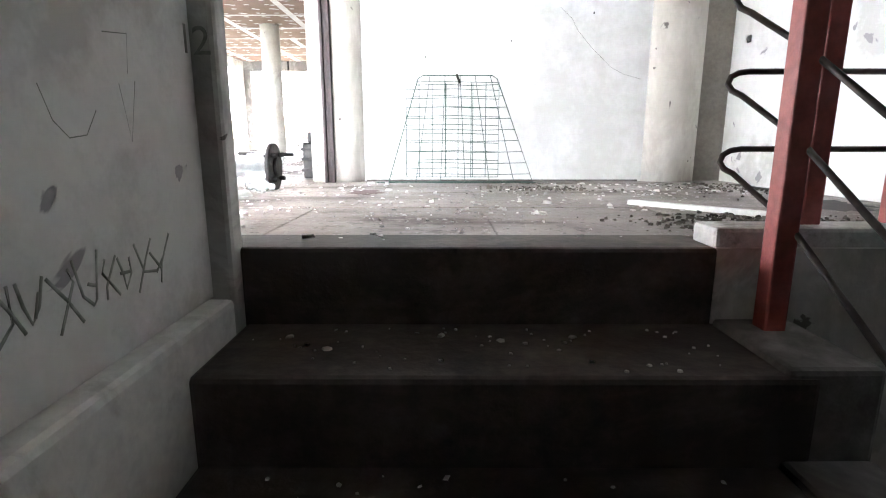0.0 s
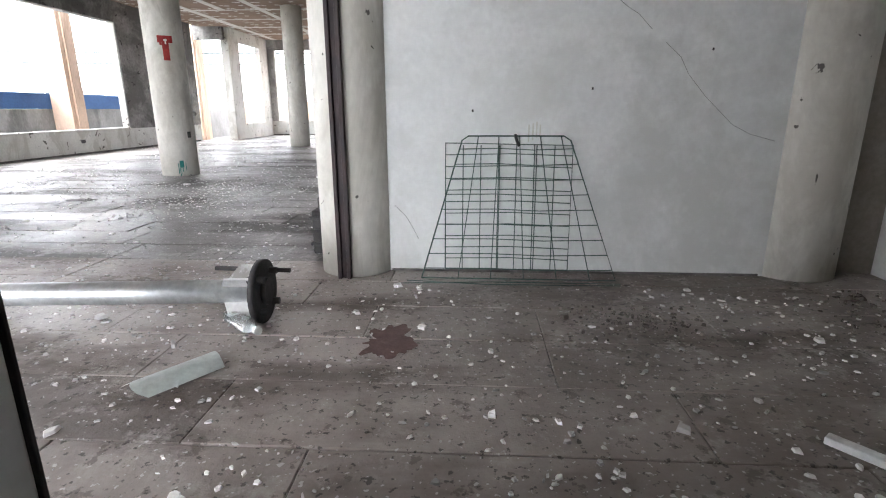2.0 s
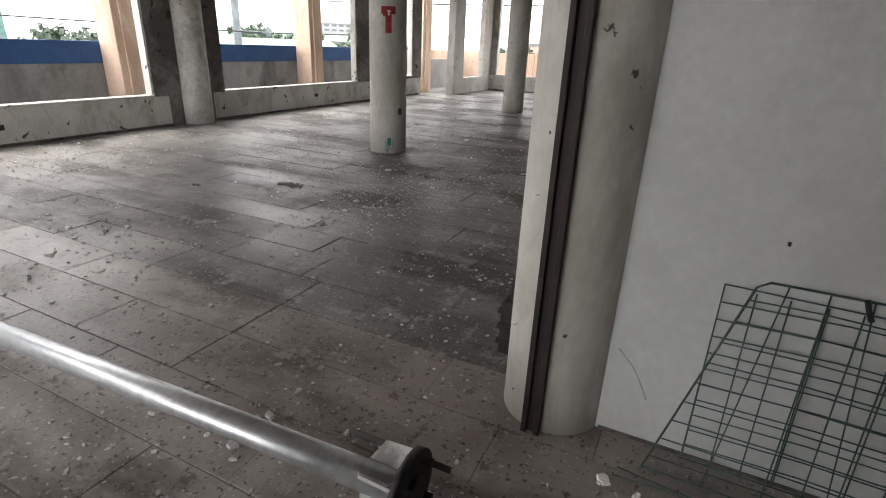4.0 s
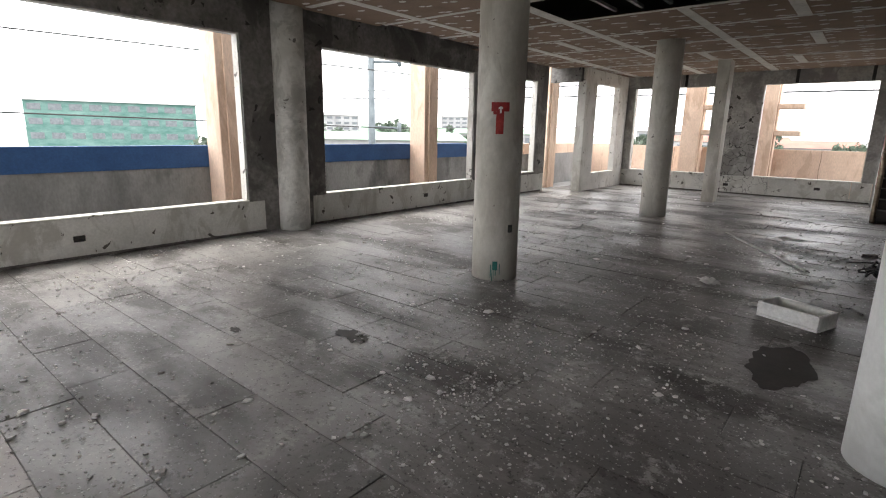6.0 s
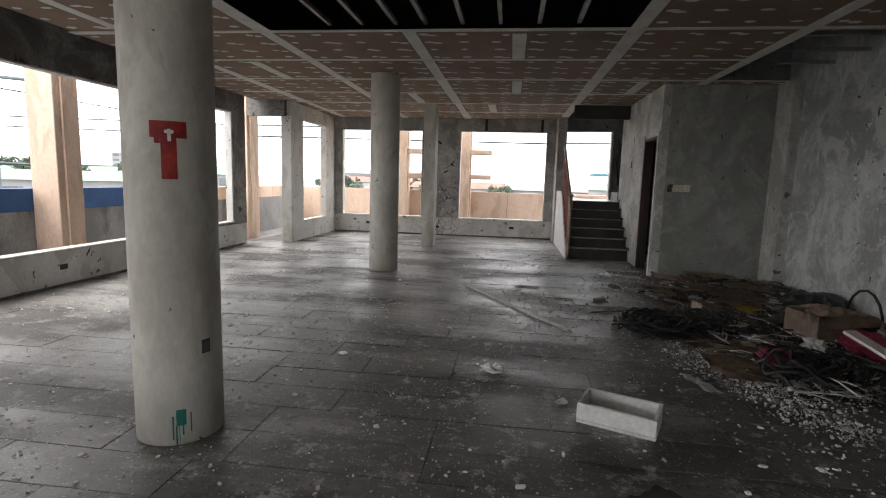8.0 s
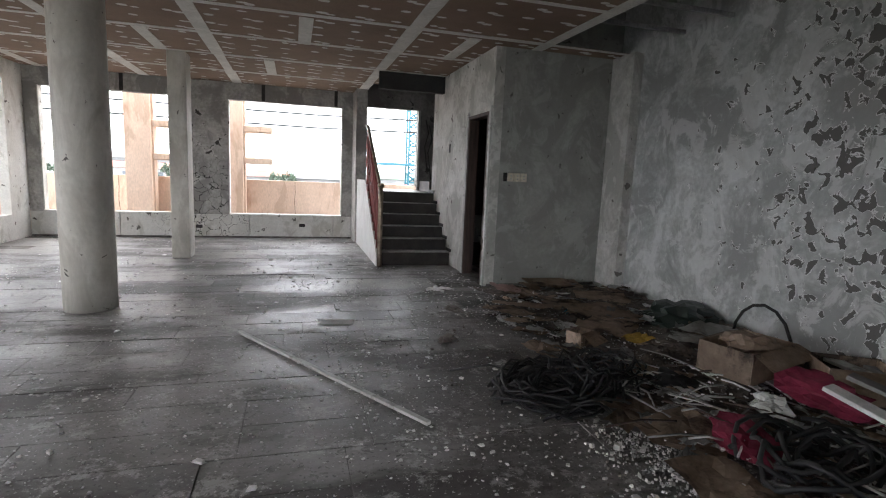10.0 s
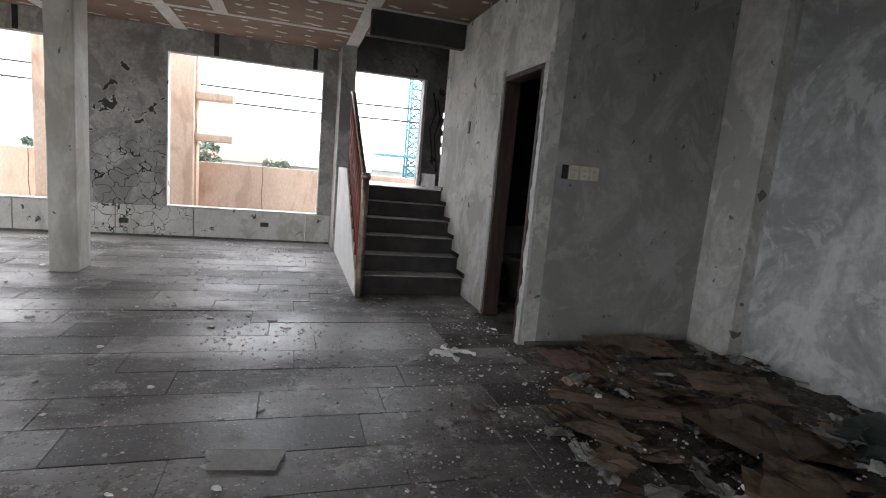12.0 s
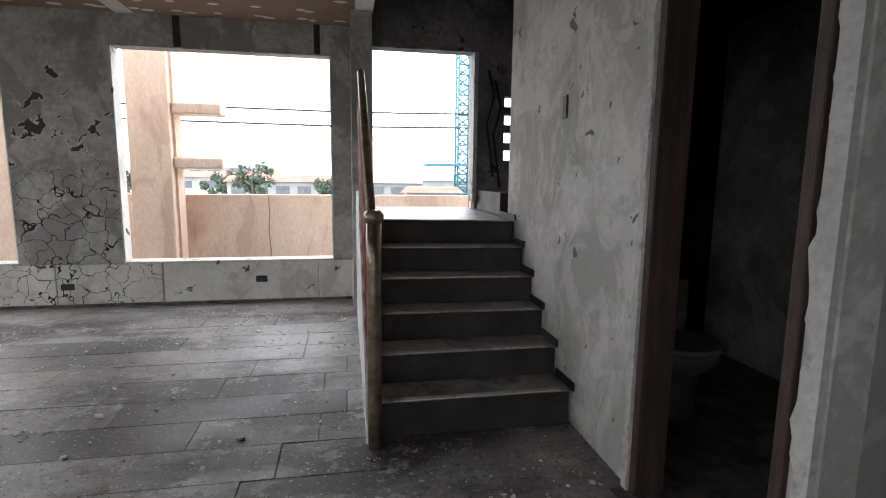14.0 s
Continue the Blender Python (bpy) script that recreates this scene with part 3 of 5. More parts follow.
column(-3.12, 7.31, 0.207, 2.9, COLUMN, "round cream-painted column with red and teal paint marks")
column(-3.27, 12.22, 0.205, 2.9, COLUMN, "round cream-painted column standing in the hall")
column(-0.135, 3.655, 0.175, 3.3, COLUMN, "round painted column at the end of the white wall")
column(1.945, 3.715, 0.2, 3.3, COLUMN, "round white column built against the wall")
column(-0.24, 6.04, 0.21, 3.3, WHITE, "round white column at the end of a partition")
column(-6.40, 7.40, 0.2, 2.9, PLASTER, "half-round grey concrete column against the pier")
bm = bevelled(-3.17, -2.94, 14.86, 15.2, 0, 2.9, 0.012)
solid("square_column", bm, COLUMN, "square cream-painted concrete column", "column")
CHANNEL = surface("dark_rusty_channel", (0.012, 0.009, 0.009), (0.04, 0.02, 0.018), scale=6, rough=0.6)
structure("stair_pier_return", bevelled(-0.16, -0.05, 1.477, 1.68, -0.01, 3.3, 0.006), WHITE, "white return of the stairwell pier", "pier")
solid("door_channel", bevelled(-0.10, -0.047, 1.681, 1.688, 0.003, 3.2, 0.002), CHANNEL, "dark steel channel on the edge of the pier", "door channel")
chan = thing("steel_channel", "dark rusty steel door channel fixed on the column", "door channel")
part("flange", bevelled(-0.147, -0.129, 3.452, 3.481, 0, 3.2, 0.003), CHANNEL, chan)
part("flange", bevelled(-0.190, -0.172, 3.452, 3.485, 0, 3.2, 0.003), CHANNEL, chan)
part("web", bevelled(-0.1715, -0.1475, 3.468, 3.483, 0, 3.2, 0.002), CHANNEL, chan, "recessed dark web")

# ---- ceiling ----
SX = [-6.2, -5.5, -4.0, -2.53, -0.38, 1.1, 2.2]
SY = [1.5, 2.7, 3.9, 5.1, 6.3, 7.55, 8.83, 10.08, 11.3, 12.5, 13.65, 14.8, 16.0, 17.19]
OPEN = {(-4.0, 8.83), (-2.53, 8.83), (-2.53, 7.55), (1.1, 10.08), (1.1, 11.3)}
bm = bmesh.new()
rng = random.Random(4)
def plate(bm, x0, x1, y0, y1, z, mi, th=0.012):
    n0 = len(bm.faces)
    box(bm, x0, x1, y0, y1, z, z + th)
    bm.faces.ensure_lookup_table()
    for f in bm.faces[n0:]:
        f.material_index = mi
holes_cut = []
for x0, x1 in zip(SX, SX[1:]):
    for y0, y1 in zip(SY, SY[1:]):
        if (x0, y0) in OPEN:
            holes_cut.append((x0, x1, y0, y1))
            continue
        if x0 >= -0.4 and y0 > 14.9:
            continue
        a = x0
        if x0 == -6.2:
            a = -6.44 if y0 > 11 else -6.2 + rng.uniform(-0.12, 0.15)
        plate(bm, a, x1, y0, y1, H, 0)
        # screw patches in rows, as left by the filler
        rows_y = 4
        for i in range(rows_y):
            yy = y0 + (i + 0.5) * (y1 - y0) / rows_y + rng.uniform(-0.03, 0.03)
            nx = max(2, round((x1 - a) / 0.36))
            for j in range(nx):
                for dx in (-0.035, 0.05):
                    if rng.random() < 0.12 or (dx > 0 and rng.random() < 0.4):
                        continue
                    xx = a + (j + 0.5) * (x1 - a) / nx + dx + rng.uniform(-0.02, 0.02)
                    rx, ry = rng.uniform(0.04, 0.068), rng.uniform(0.024, 0.04)
                    vs = [bm.verts.new((xx + rx * math.cos(k * math.tau / 7 + rng.uniform(-.2, .2)), yy + dx * 0.4 + ry * math.sin(k * math.tau / 7), H - 0.004)) for k in range(7)]
                    f = bm.faces.new(vs)
                    f.material_index = 1
def in_hole(x, y):
    return any(a - 0.01 < x < b + 0.01 and c - 0.01 < y < d + 0.01 for a, b, c, d in holes_cut) or (x > -0.38 and y > 14.9)
for x in SX[1:-1]:
    for y0, y1 in zip(SY, SY[1:]):
        mid = (y0 + y1) / 2
        if in_hole(x - 0.05, mid) and in_hole(x + 0.05, mid) or (x > -0.3 and y0 > 14.7):
            continue
        wv = rng.uniform(0.055, 0.085)
        plate(bm, x - wv, x + wv, y0, y1, H - 0.005, 1, 0.005)
for y in SY[1:-1]:
    for x0, x1 in zip(SX, SX[1:]):
        mid = (x0 + x1) / 2
        if in_hole(mid, y - 0.05) and in_hole(mid, y + 0.05) or (y > 14.9 and x0 > -0.4):
            continue
        wv = rng.uniform(0.03, 0.05)
        plate(bm, max(x0, -6.15), x1, y - wv, y + wv, H - 0.0065, 1, 0.0065)
for x0, y0 in ((-1.45, 10.2), (-1.45, 12.6), (-3.2, 13.7), (-1.9, 14.9), (0.3, 12.6), (-4.8, 11.4), (-1.3, 6.4)):
    plate(bm, x0 - 0.07, x0 + 0.07, y0, y0 + 1.1, H - 0.008, 1, 0.008)
box(bm, -6.6, -0.15, -2.4, 1.5, H, H + 0.02)
ceiling = structure("ceiling", bm, [BOARD, TAPE], "unpainted brown gypsum ceiling with white joint compound", "ceiling")
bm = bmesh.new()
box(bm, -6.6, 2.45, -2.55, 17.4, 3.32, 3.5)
# unseen lid over the stairwell, added to keep the steps dark
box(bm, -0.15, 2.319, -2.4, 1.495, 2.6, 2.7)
structure("roof_slab", bm, VOID, "concrete slab above the ceiling boards, void shade in its colour", "ceiling")
for i in range(5):
    x = -2.35 + 0.36 * i
    solid("ceiling_furring", bevelled(x - 0.02, x + 0.02, 7.6, 10.05, 2.79, 2.83, 0.004), STEEL, "bare steel furring channel in the ceiling gap", "ceiling channel", "ceiling channels")
for i in range(3):
    x = -3.3 + 0.33 * i
    solid("ceiling_furring", bevelled(x - 0.02, x + 0.02, 8.86, 10.05, 2.79, 2.83, 0.004), STEEL, "bare steel furring channel in the ceiling gap", "ceiling channel", "ceiling channels")
for i in range(3):
    y = 10.5 + 0.6 * i
    solid("ceiling_furring", bevelled(1.15, 2.2, y - 0.02, y + 0.02, 2.79, 2.83, 0.004), STEEL, "bare steel furring channel in the ceiling gap", "ceiling channel", "ceiling channels")
# beam takes the void colour to paint in the recess shade
solid("ceiling_beam", bevelled(-0.38, 0.61, 14.82, 14.92, 2.5, 2.9, 0.01), VOID, "concrete beam edge over the back stair, coloured dark as shaded recess", "beam")


# ---- front stair ----
stair = tagged(new("front_stair"), "dark dirty concrete steps rising to the landing", "stair", kind="structure")
for k in range(6):
    y1 = 1.468 - 0.28 * (k - 1) if k else 1.468
    ye = 1.45 - 0.28 * k
    zt = -0.18 * k
    if k == 0:
        part("nosing", bevelled(0.0, 1.16, 1.45, 1.632, -0.25, 0.002, 0.01), STEP, stair, "chipped landing edge")
    else:
        part("step", bevelled(0.068, 1.22, ye - 0.005, 1.455 - 0.28 * (k - 1) + 0.02, zt - 0.6, zt, 0.012), STEP, stair)
for k in range(5):
    part("stringer_block", bevelled(1.16, 1.34, 1.17 - 0.28 * k, 1.455 - 0.28 * k, -1.5, -0.165 - 0.18 * k, 0.012), CONCRETE, stair, "stepped plaster kerb beside the steps")
part("stair_ledge", bevelled(-0.15, 0.07, -2.4, 1.405, -1.6, -0.102, 0.014), DADO, stair, "grimy thickened base of the stairwell wall")
bm = bmesh.new()
box(bm, -0.03, 2.319, -2.4, 1.45, -1.35, -1.1)
structure("lower_floor", bm, STEP, "dark concrete floor at the foot of the steps", "floor")
bm = bmesh.new()
box(bm, 1.16, 2.319, 1.455, 1.469, -1.1, 0.0)
structure("landing_face", bm, PLASTER, "grey plaster face of the landing edge", "wall")
solid("landing_kerb", bevelled(1.16, 2.305, 1.47, 1.585, -0.01, 0.045, 0.01), PALE, "pale concrete kerb along the landing edge", "kerb")

rail = thing("stair_railing", "red steel posts with bent dark rod rails", "railing")
for x, y, z0, z1 in ((1.255, 1.39, -0.17, 0.585), (1.41, 1.545, 0.043, 1.0), (1.63, 1.545, 0.043, 1.0), (1.275, 0.55, -0.71, 0.06)):
    part("post", bevelled(x - 0.024, x + 0.024, y - 0.024, y + 0.024, z0, z1, 0.005), RED, rail, "red oxide square post")
for z in (0.75, 0.572, 0.397, 0.222):
    bm = bmesh.new()
    pts = [(2.22, 1.545, z), (1.235, 1.545, z)]
    pts += [(1.235 - 0.055 * math.sin(a), 1.545 - 0.012 * a, z - 0.03 * (1 - math.cos(a))) for a in (0.5, 1.0, 1.57, 2.1, 2.6)]
    pts += [(1.275, 1.40, z - 0.155), (1.275, 0.35, z - 0.155 - 0.68)]
    tube(bm, pts, 0.0068, 8)
    part("bent_rod", bm, BLACK, rail, "dark bent steel rod")
bm = bmesh.new()
tube(bm, [(1.275, 1.46, 0.625), (1.275, 1.3, 0.545), (1.275, 0.35, -0.065)], 0.026, 12)
part("handrail", bm, RAIL, rail, "brown metal handrail tube")

# ---- back stair ----
stair2 = tagged(new("back_stair"), "dark concrete stair rising to a window landing", "stair", kind="structure")
RISE, RUN = 0.161, 0.235
# worn treads, lightened to carry the backlight from the opening behind
TREAD = surface("worn_backlit_tread", (0.20, 0.19, 0.18), (0.38, 0.365, 0.345), scale=6, rough=0.38, bump=0.2, stain=(0.1, 0.095, 0.09), stain_scale=4)
for k in range(6):
    y0 = 14.2 + RUN * k
    xr = 0.612 if k else 0.60
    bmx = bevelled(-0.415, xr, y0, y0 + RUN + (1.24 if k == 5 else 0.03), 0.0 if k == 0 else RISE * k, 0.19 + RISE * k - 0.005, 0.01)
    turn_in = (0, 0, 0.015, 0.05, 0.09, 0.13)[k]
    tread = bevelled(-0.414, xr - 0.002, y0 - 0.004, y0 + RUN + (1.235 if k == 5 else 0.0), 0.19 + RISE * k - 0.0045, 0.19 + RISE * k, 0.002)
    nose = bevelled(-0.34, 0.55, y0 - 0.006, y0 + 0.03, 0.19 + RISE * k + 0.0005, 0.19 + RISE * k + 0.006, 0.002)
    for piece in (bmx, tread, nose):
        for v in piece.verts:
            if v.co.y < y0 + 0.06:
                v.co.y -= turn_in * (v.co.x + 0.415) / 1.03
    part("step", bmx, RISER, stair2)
    part("skirting", bevelled(0.600, 0.6145, y0 - 0.03 - turn_in, y0 + RUN - 0.03, 0.192 + RISE * k, 0.192 + RISE * k + 0.045, 0.004), IRON, stair2, "dark broken skirting edge on the plaster")
    part("tread", tread, TREAD, stair2, "worn grey tread, lightened as if backlit")
    part("nosing", nose, PALE, stair2, "worn pale nosing strip")
bm = bmesh.new()
box(bm, 0.612, 2.23, 15.43, 16.69, 0.85, 0.992)
box(bm, 0.70, 2.23, 15.9, 16.69, 0.992, 1.17)
part("upper_landing", bm, STEP, stair2)
bm = bmesh.new()
vs = [(14.16, 0.0), (14.16, 0.16), (15.5, 1.16), (16.61, 1.16), (16.61, 0.0)]
a = [bm.verts.new((-0.47, y, z)) for y, z in vs]
b = [bm.verts.new((-0.418, y, z)) for y, z in vs]
bm.faces.new(a); bm.faces.new(b[::-1])
for i in range(5):
    bm.faces.new((a[i], a[(i + 1) % 5], b[(i + 1) % 5], b[i]))
part("side_wall", bm, WHITE, stair2, "white painted stringer wall")
rail2 = thing("stair_balustrade", "red wooden balustrade with a worn brass newel and handrail", "railing")
bm = bmesh.new()
tube(bm, [(-0.43, 14.13, 0), (-0.43, 14.13, 0.05), (-0.43, 14.13, 0.9), (-0.43, 14.13, 1.1)], 0.034, 14)
part("newel_post", bm, RAIL, rail2, "worn brass newel post")
bm = bmesh.new()
tube(bm, [(-0.43, 14.13, 1.09), (-0.43, 14.13, 1.10), (-0.43, 14.13, 1.13), (-0.43, 14.13, 1.15)], [0.034, 0.046, 0.046, 0.03], 14)
part("newel_cap", bm, RAIL, rail2)
bm = bmesh.new()
tube(bm, [(-0.44, 14.13, 1.09), (-0.445, 15.45, 2.0), (-0.445, 15.6, 2.02)], 0.024, 12)
part("handrail", bm, RAIL, rail2, "shiny handrail tube")
bm = bmesh.new()
tube(bm, [(-0.445, 14.15, 0.55), (-0.445, 15.5, 1.5)], 0.016, 8)
part("lower_rail", bm, REDRAIL, rail2)
for k in range(9):
    y = 14.27 + 0.145 * k
    z = 0.17 + (y - 14.16) * 0.746
    bm = bmesh.new()
    tube(bm, [(-0.445, y, z - 0.02), (-0.445, y, z + 0.2), (-0.445, y, z + 0.32), (-0.445, y, z + 0.44), (-0.445, y, z + 0.56), (-0.445, y, z + 0.86)], [0.014, 0.014, 0.03, 0.016, 0.03, 0.013], 8)
    part("baluster", bm, REDRAIL, rail2, "turned red baluster")

# ---- washroom door and fittings ----
door = tagged(new("door_1"), "open washroom doorway with splintered dark wooden frame", "door", kind="structure")
part("jamb", bevelled(0.598, 0.735, 12.872, 12.915, 0.0, 2.005, 0.006), WOOD, door, "splintered wooden jamb")
part("jamb", bevelled(0.598, 0.735, 13.555, 13.597, 0.0, 2.005, 0.006), WOOD, door, "splintered wooden jamb")
part("head", bevelled(0.598, 0.735, 12.872, 13.597, 2.006, 2.047, 0.006), WOOD, door)
def broken_edge(y_in, y_out, z1, seed):
    """A strip of plaster beside the frame, its inner edge broken away unevenly."""
    r = random.Random(seed)
    bm = bmesh.new()
    n = 46
    rows = []
    for k in range(n + 1):
        z = z1 * k / n
        bite = (y_out - y_in) * (0.22 + 0.5 * max(0.0, noise.noise(Vector((seed, 0, z * 5)))) + r.uniform(-0.16, 0.16))
        rows.append([bm.verts.new((x, y, z)) for x, y in ((0.592, y_in + bite), (0.592, y_out), (0.6148, y_out), (0.6148, y_in + bite * 0.6))])
    for a, b in zip(rows, rows[1:]):
        for k in range(4):
            bm.faces.new((a[k], a[(k + 1) % 4], b[(k + 1) % 4], b[k]))
    bm.faces.new(rows[0][::-1])
    bm.faces.new(rows[-1])
    return bm
part("plaster_trim", broken_edge(12.872, 12.79, 2.1, 3), PALE, door, "pale broken plaster edge")
part("plaster_trim", broken_edge(13.598, 13.645, 2.1, 8), PALE, door, "pale broken plaster edge")
toilet = thing("toilet", "dull white toilet bowl in the dark washroom", "toilet", (1.25, 14.25, 0))
bm = bmesh.new()
tube(bm, [(0, 0, 0), (0, 0, 0.12), (0, 0, 0.28), (0, -0.03, 0.38), (0, -0.03, 0.40)], [0.13, 0.11, 0.15, 0.2, 0.19], 20)
part("bowl", bm, PORCELAIN, toilet)
part("tank", bevelled(-0.2, 0.2, 0.19, 0.36, 0.3, 0.72, 0.03), PORCELAIN, toilet)
bm = bmesh.new()
tube(bm, [(0, -0.03, 0.402), (0, -0.03, 0.43)], [0.21, 0.2], 20)
part("seat", bm, PORCELAIN, toilet)
sw = thing("switch_plate", "row of three yellowed wall switches beside a dark empty box", "switch", (0.78, 12.78, 1.30))
part("back_box", bevelled(0.0, 0.045, -0.012, 0.0, -0.05, 0.05, 0.003), IRON, sw, "dark empty box")
for k in range(3):
    x = 0.055 + 0.082 * k
    p = part("cover", bevelled(x, x + 0.078, -0.014, 0.0, -0.05, 0.05, 0.005), SOCKET, sw)
    for z in (-0.02, 0.018):
        part("rocker", bevelled(x + 0.03, x + 0.05, -0.018, -0.0145, z - 0.008, z + 0.008, 0.002), PALE, p)
solid("light_switch", bevelled(0.604, 0.6148, 14.42, 14.47, 1.62, 1.74, 0.003), IRON, "dark empty switch slot in the plaster wall", "switch")

# ---- landing things ----
rack = thing("wire_grid", "two green coated wire grid panels leaning on the white wall", "wire grid")
def wire(pts, r=0.0022, label=""):
    bm = bmesh.new()
    tube(bm, pts, r, 6)
    part("wire", bm, WIRE, rack, label)
def gp(u, v, off=0.0):
    """A point of the tapering front panel: u across -1 to 1, v up 0 to 1."""
    half = 0.44 - 0.205 * v
    return (0.635 - 0.02 * v + u * half, 3.475 + 0.11 * v - off, 0.006 + 0.635 * v)
wire([gp(-1, 0), gp(-1, 0.97), gp(-0.9, 1), gp(0.9, 1), gp(1, 0.97), gp(1, 0), gp(-1, 0)], 0.0034)
for i in range(9):
    v = 0.07 + i * 0.105
    wire([gp(-1, v), gp(-0.3, v + 0.006, 0.004), gp(0.3, v - 0.005, 0.004), gp(1, v + 0.004)])
for u in (-0.62, -0.28, 0.06, 0.4, 0.74):
    wire([gp(u, 0.0, -0.004), gp(u * 1.15, 1, -0.004)])
def bp(x, z):
    return (x, 3.545 + 0.045 * z / 0.62, z)
wire([bp(0.30, 0.03), bp(0.30, 0.61), bp(0.87, 0.6), bp(0.87, 0.03), bp(0.30, 0.03)], 0.003)
for i in range(10):
    z = 0.08 + i * 0.053
    wire([bp(0.30, z), bp(0.6, z + 0.006), bp(0.87, z - 0.003)])
for x in (0.38, 0.46, 0.54, 0.545, 0.62, 0.70, 0.71, 0.79):
    wire([bp(x, 0.03), bp(x, 0.6)])
wire([(0.13, 3.44, 0.004), (0.5, 3.40, 0.004), (1.08, 3.41, 0.004)])
wire([(0.12, 3.40, 0.004), (0.5, 3.435, 0.004), (1.09, 3.435, 0.004)])
bm = bmesh.new()
tube(bm, [gp(-0.02, 1.01, 0.006), gp(0.0, 0.98, 0.012), gp(0.05, 0.93, 0.01)], 0.007, 8)
part("cable_tie", bm, CABLE, rack, "black twisted tie")

pole = thing("steel_pole", "galvanised flanged pipe lying on the floor", "pole")
bm = bmesh.new()
tube(bm, [(-0.34, 2.955, 0.118), (-1.2, 2.93, 0.097), (-3.3, 2.86, 0.046)], 0.043, 24)
part("pipe", bm, GALV, pole)
bm = bmesh.new()
tube(bm, [(-0.345, 2.955, 0.118), (-0.325, 2.9555, 0.118)], 0.117, 32)
for k in range(4):
    a = math.pi / 4 + k * math.pi / 2
    tube(bm, [(-0.36, 2.955 + 0.085 * math.cos(a), 0.118 + 0.085 * math.sin(a)), (-0.30, 2.957 + 0.085 * math.cos(a), 0.118 + 0.085 * math.sin(a))], 0.013, 6)
tube(bm, [(-0.326, 2.955, 0.118), (-0.31, 2.956, 0.118)], 0.05, 20)
part("flange", bm, IRON, pole, "dark iron flange with bolts")
for a in (0.9, 2.4, 4.0, 5.4):
    bm = bmesh.new()
    c, d = math.cos(a), math.sin(a)
    v = [bm.verts.new((x, 2.955 + q * c + w * -d, 0.118 + q * d + w * c)) for w in (-0.004, 0.004) for x, q in ((-0.347, 0.042), (-0.347, 0.105), (-0.44, 0.1), (-0.47, 0.042))]
    bm.faces.new(v[:4][::-1]); bm.faces.new(v[4:])
    for i in range(4):
        bm.faces.new((v[i], v[(i + 1) % 4], v[4 + (i + 1) % 4], v[4 + i]))
    part("gusset", bm, PALE, pole, "pale painted gusset plate")
bm = bmesh.new()
tube(bm, [(-0.53, 3.01, 0.185), (-0.25, 3.018, 0.178)], 0.009, 8)
part("anchor_bolt", bm, IRON, pole, "dark threaded rod")

bottle = thing("plastic_bottle", "crumpled clear plastic bottle lying beside the flange", "bottle", (-0.385, 2.87, 0.032), turn=-40)
bm = bmesh.new()
tube(bm, [(-0.09, 0, 0), (-0.085, 0, 0), (-0.03, 0, 0.003), (0, 0, -0.002), (0.05, 0, 0), (0.09, 0, 0), (0.105, 0, 0)], [0.02, 0.03, 0.024, 0.031, 0.029, 0.012, 0.012], 12)
part("body", bm, CLEAR, bottle)
bm = bmesh.new()
tube(bm, [(0.105, 0, 0), (0.122, 0, 0)], 0.014, 10)
part("cap", bm, PALE, bottle)

def curved_sheet(name, label, at, turn, length, width, lift, material):
    """A thin curled shard with a broken end."""
    bm = bmesh.new()
    r = random.Random(hash(round(length * 1000)) % 97)
    n, mcols = 9, 7
    top = [[None] * mcols for _ in range(n)]
    for i in range(n):
        for j in range(mcols):
            u, v = i / (n - 1), j / (mcols - 1) * 2 - 1
            x = u * length + (r.uniform(-0.03, 0.02) if i == 0 else 0) + (0.012 * v if i == n - 1 else 0)
            top[i][j] = bm.verts.new((x, v * width / 2, 0.004 + lift * (1 - v * v)))
    for i in range(n - 1):
        for j in range(mcols - 1):
            bm.faces.new((top[i][j], top[i + 1][j], top[i + 1][j + 1], top[i][j + 1])).smooth = True
    bmesh.ops.solidify(bm, geom=bm.faces[:], thickness=0.004)
    ob = solid(name, bm, material, label, "debris")
    ob.matrix_basis = pose(*at, 0, 0, turn)
    return ob
curved_sheet("plastic_shard", "curled white plastic shard on the floor", (-0.50, 2.43, 0.002), 55, 0.25, 0.12, 0.025, surface("greenish_white_plastic", (0.74, 0.79, 0.765), (0.82, 0.86, 0.835), rough=0.45, bump=0))
batten = solid("white_batten", bevelled(0, 0.62, -0.016, 0.016, 0.001, 0.02, 0.003), FOAM, "long narrow white batten lying on the floor", "batten")
batten.matrix_basis = pose(1.262, 2.325, 0, 0, 0, -49)
crate = thing("plastic_crate", "small black plastic crate behind the column", "crate", (-0.36, 3.86, 0))
part("body", bevelled(-0.07, 0.2, 0.0, 0.3, 0.0, 0.24, 0.012), IRON, crate)
for z in (0.05, 0.12, 0.19):
    part("rib", bevelled(-0.078, 0.205, -0.01, 0.31, z, z + 0.018, 0.004), IRON, crate)
part("handle", bevelled(-0.04, 0.02, 0.02, 0.09, 0.241, 0.31, 0.012), IRON, crate)

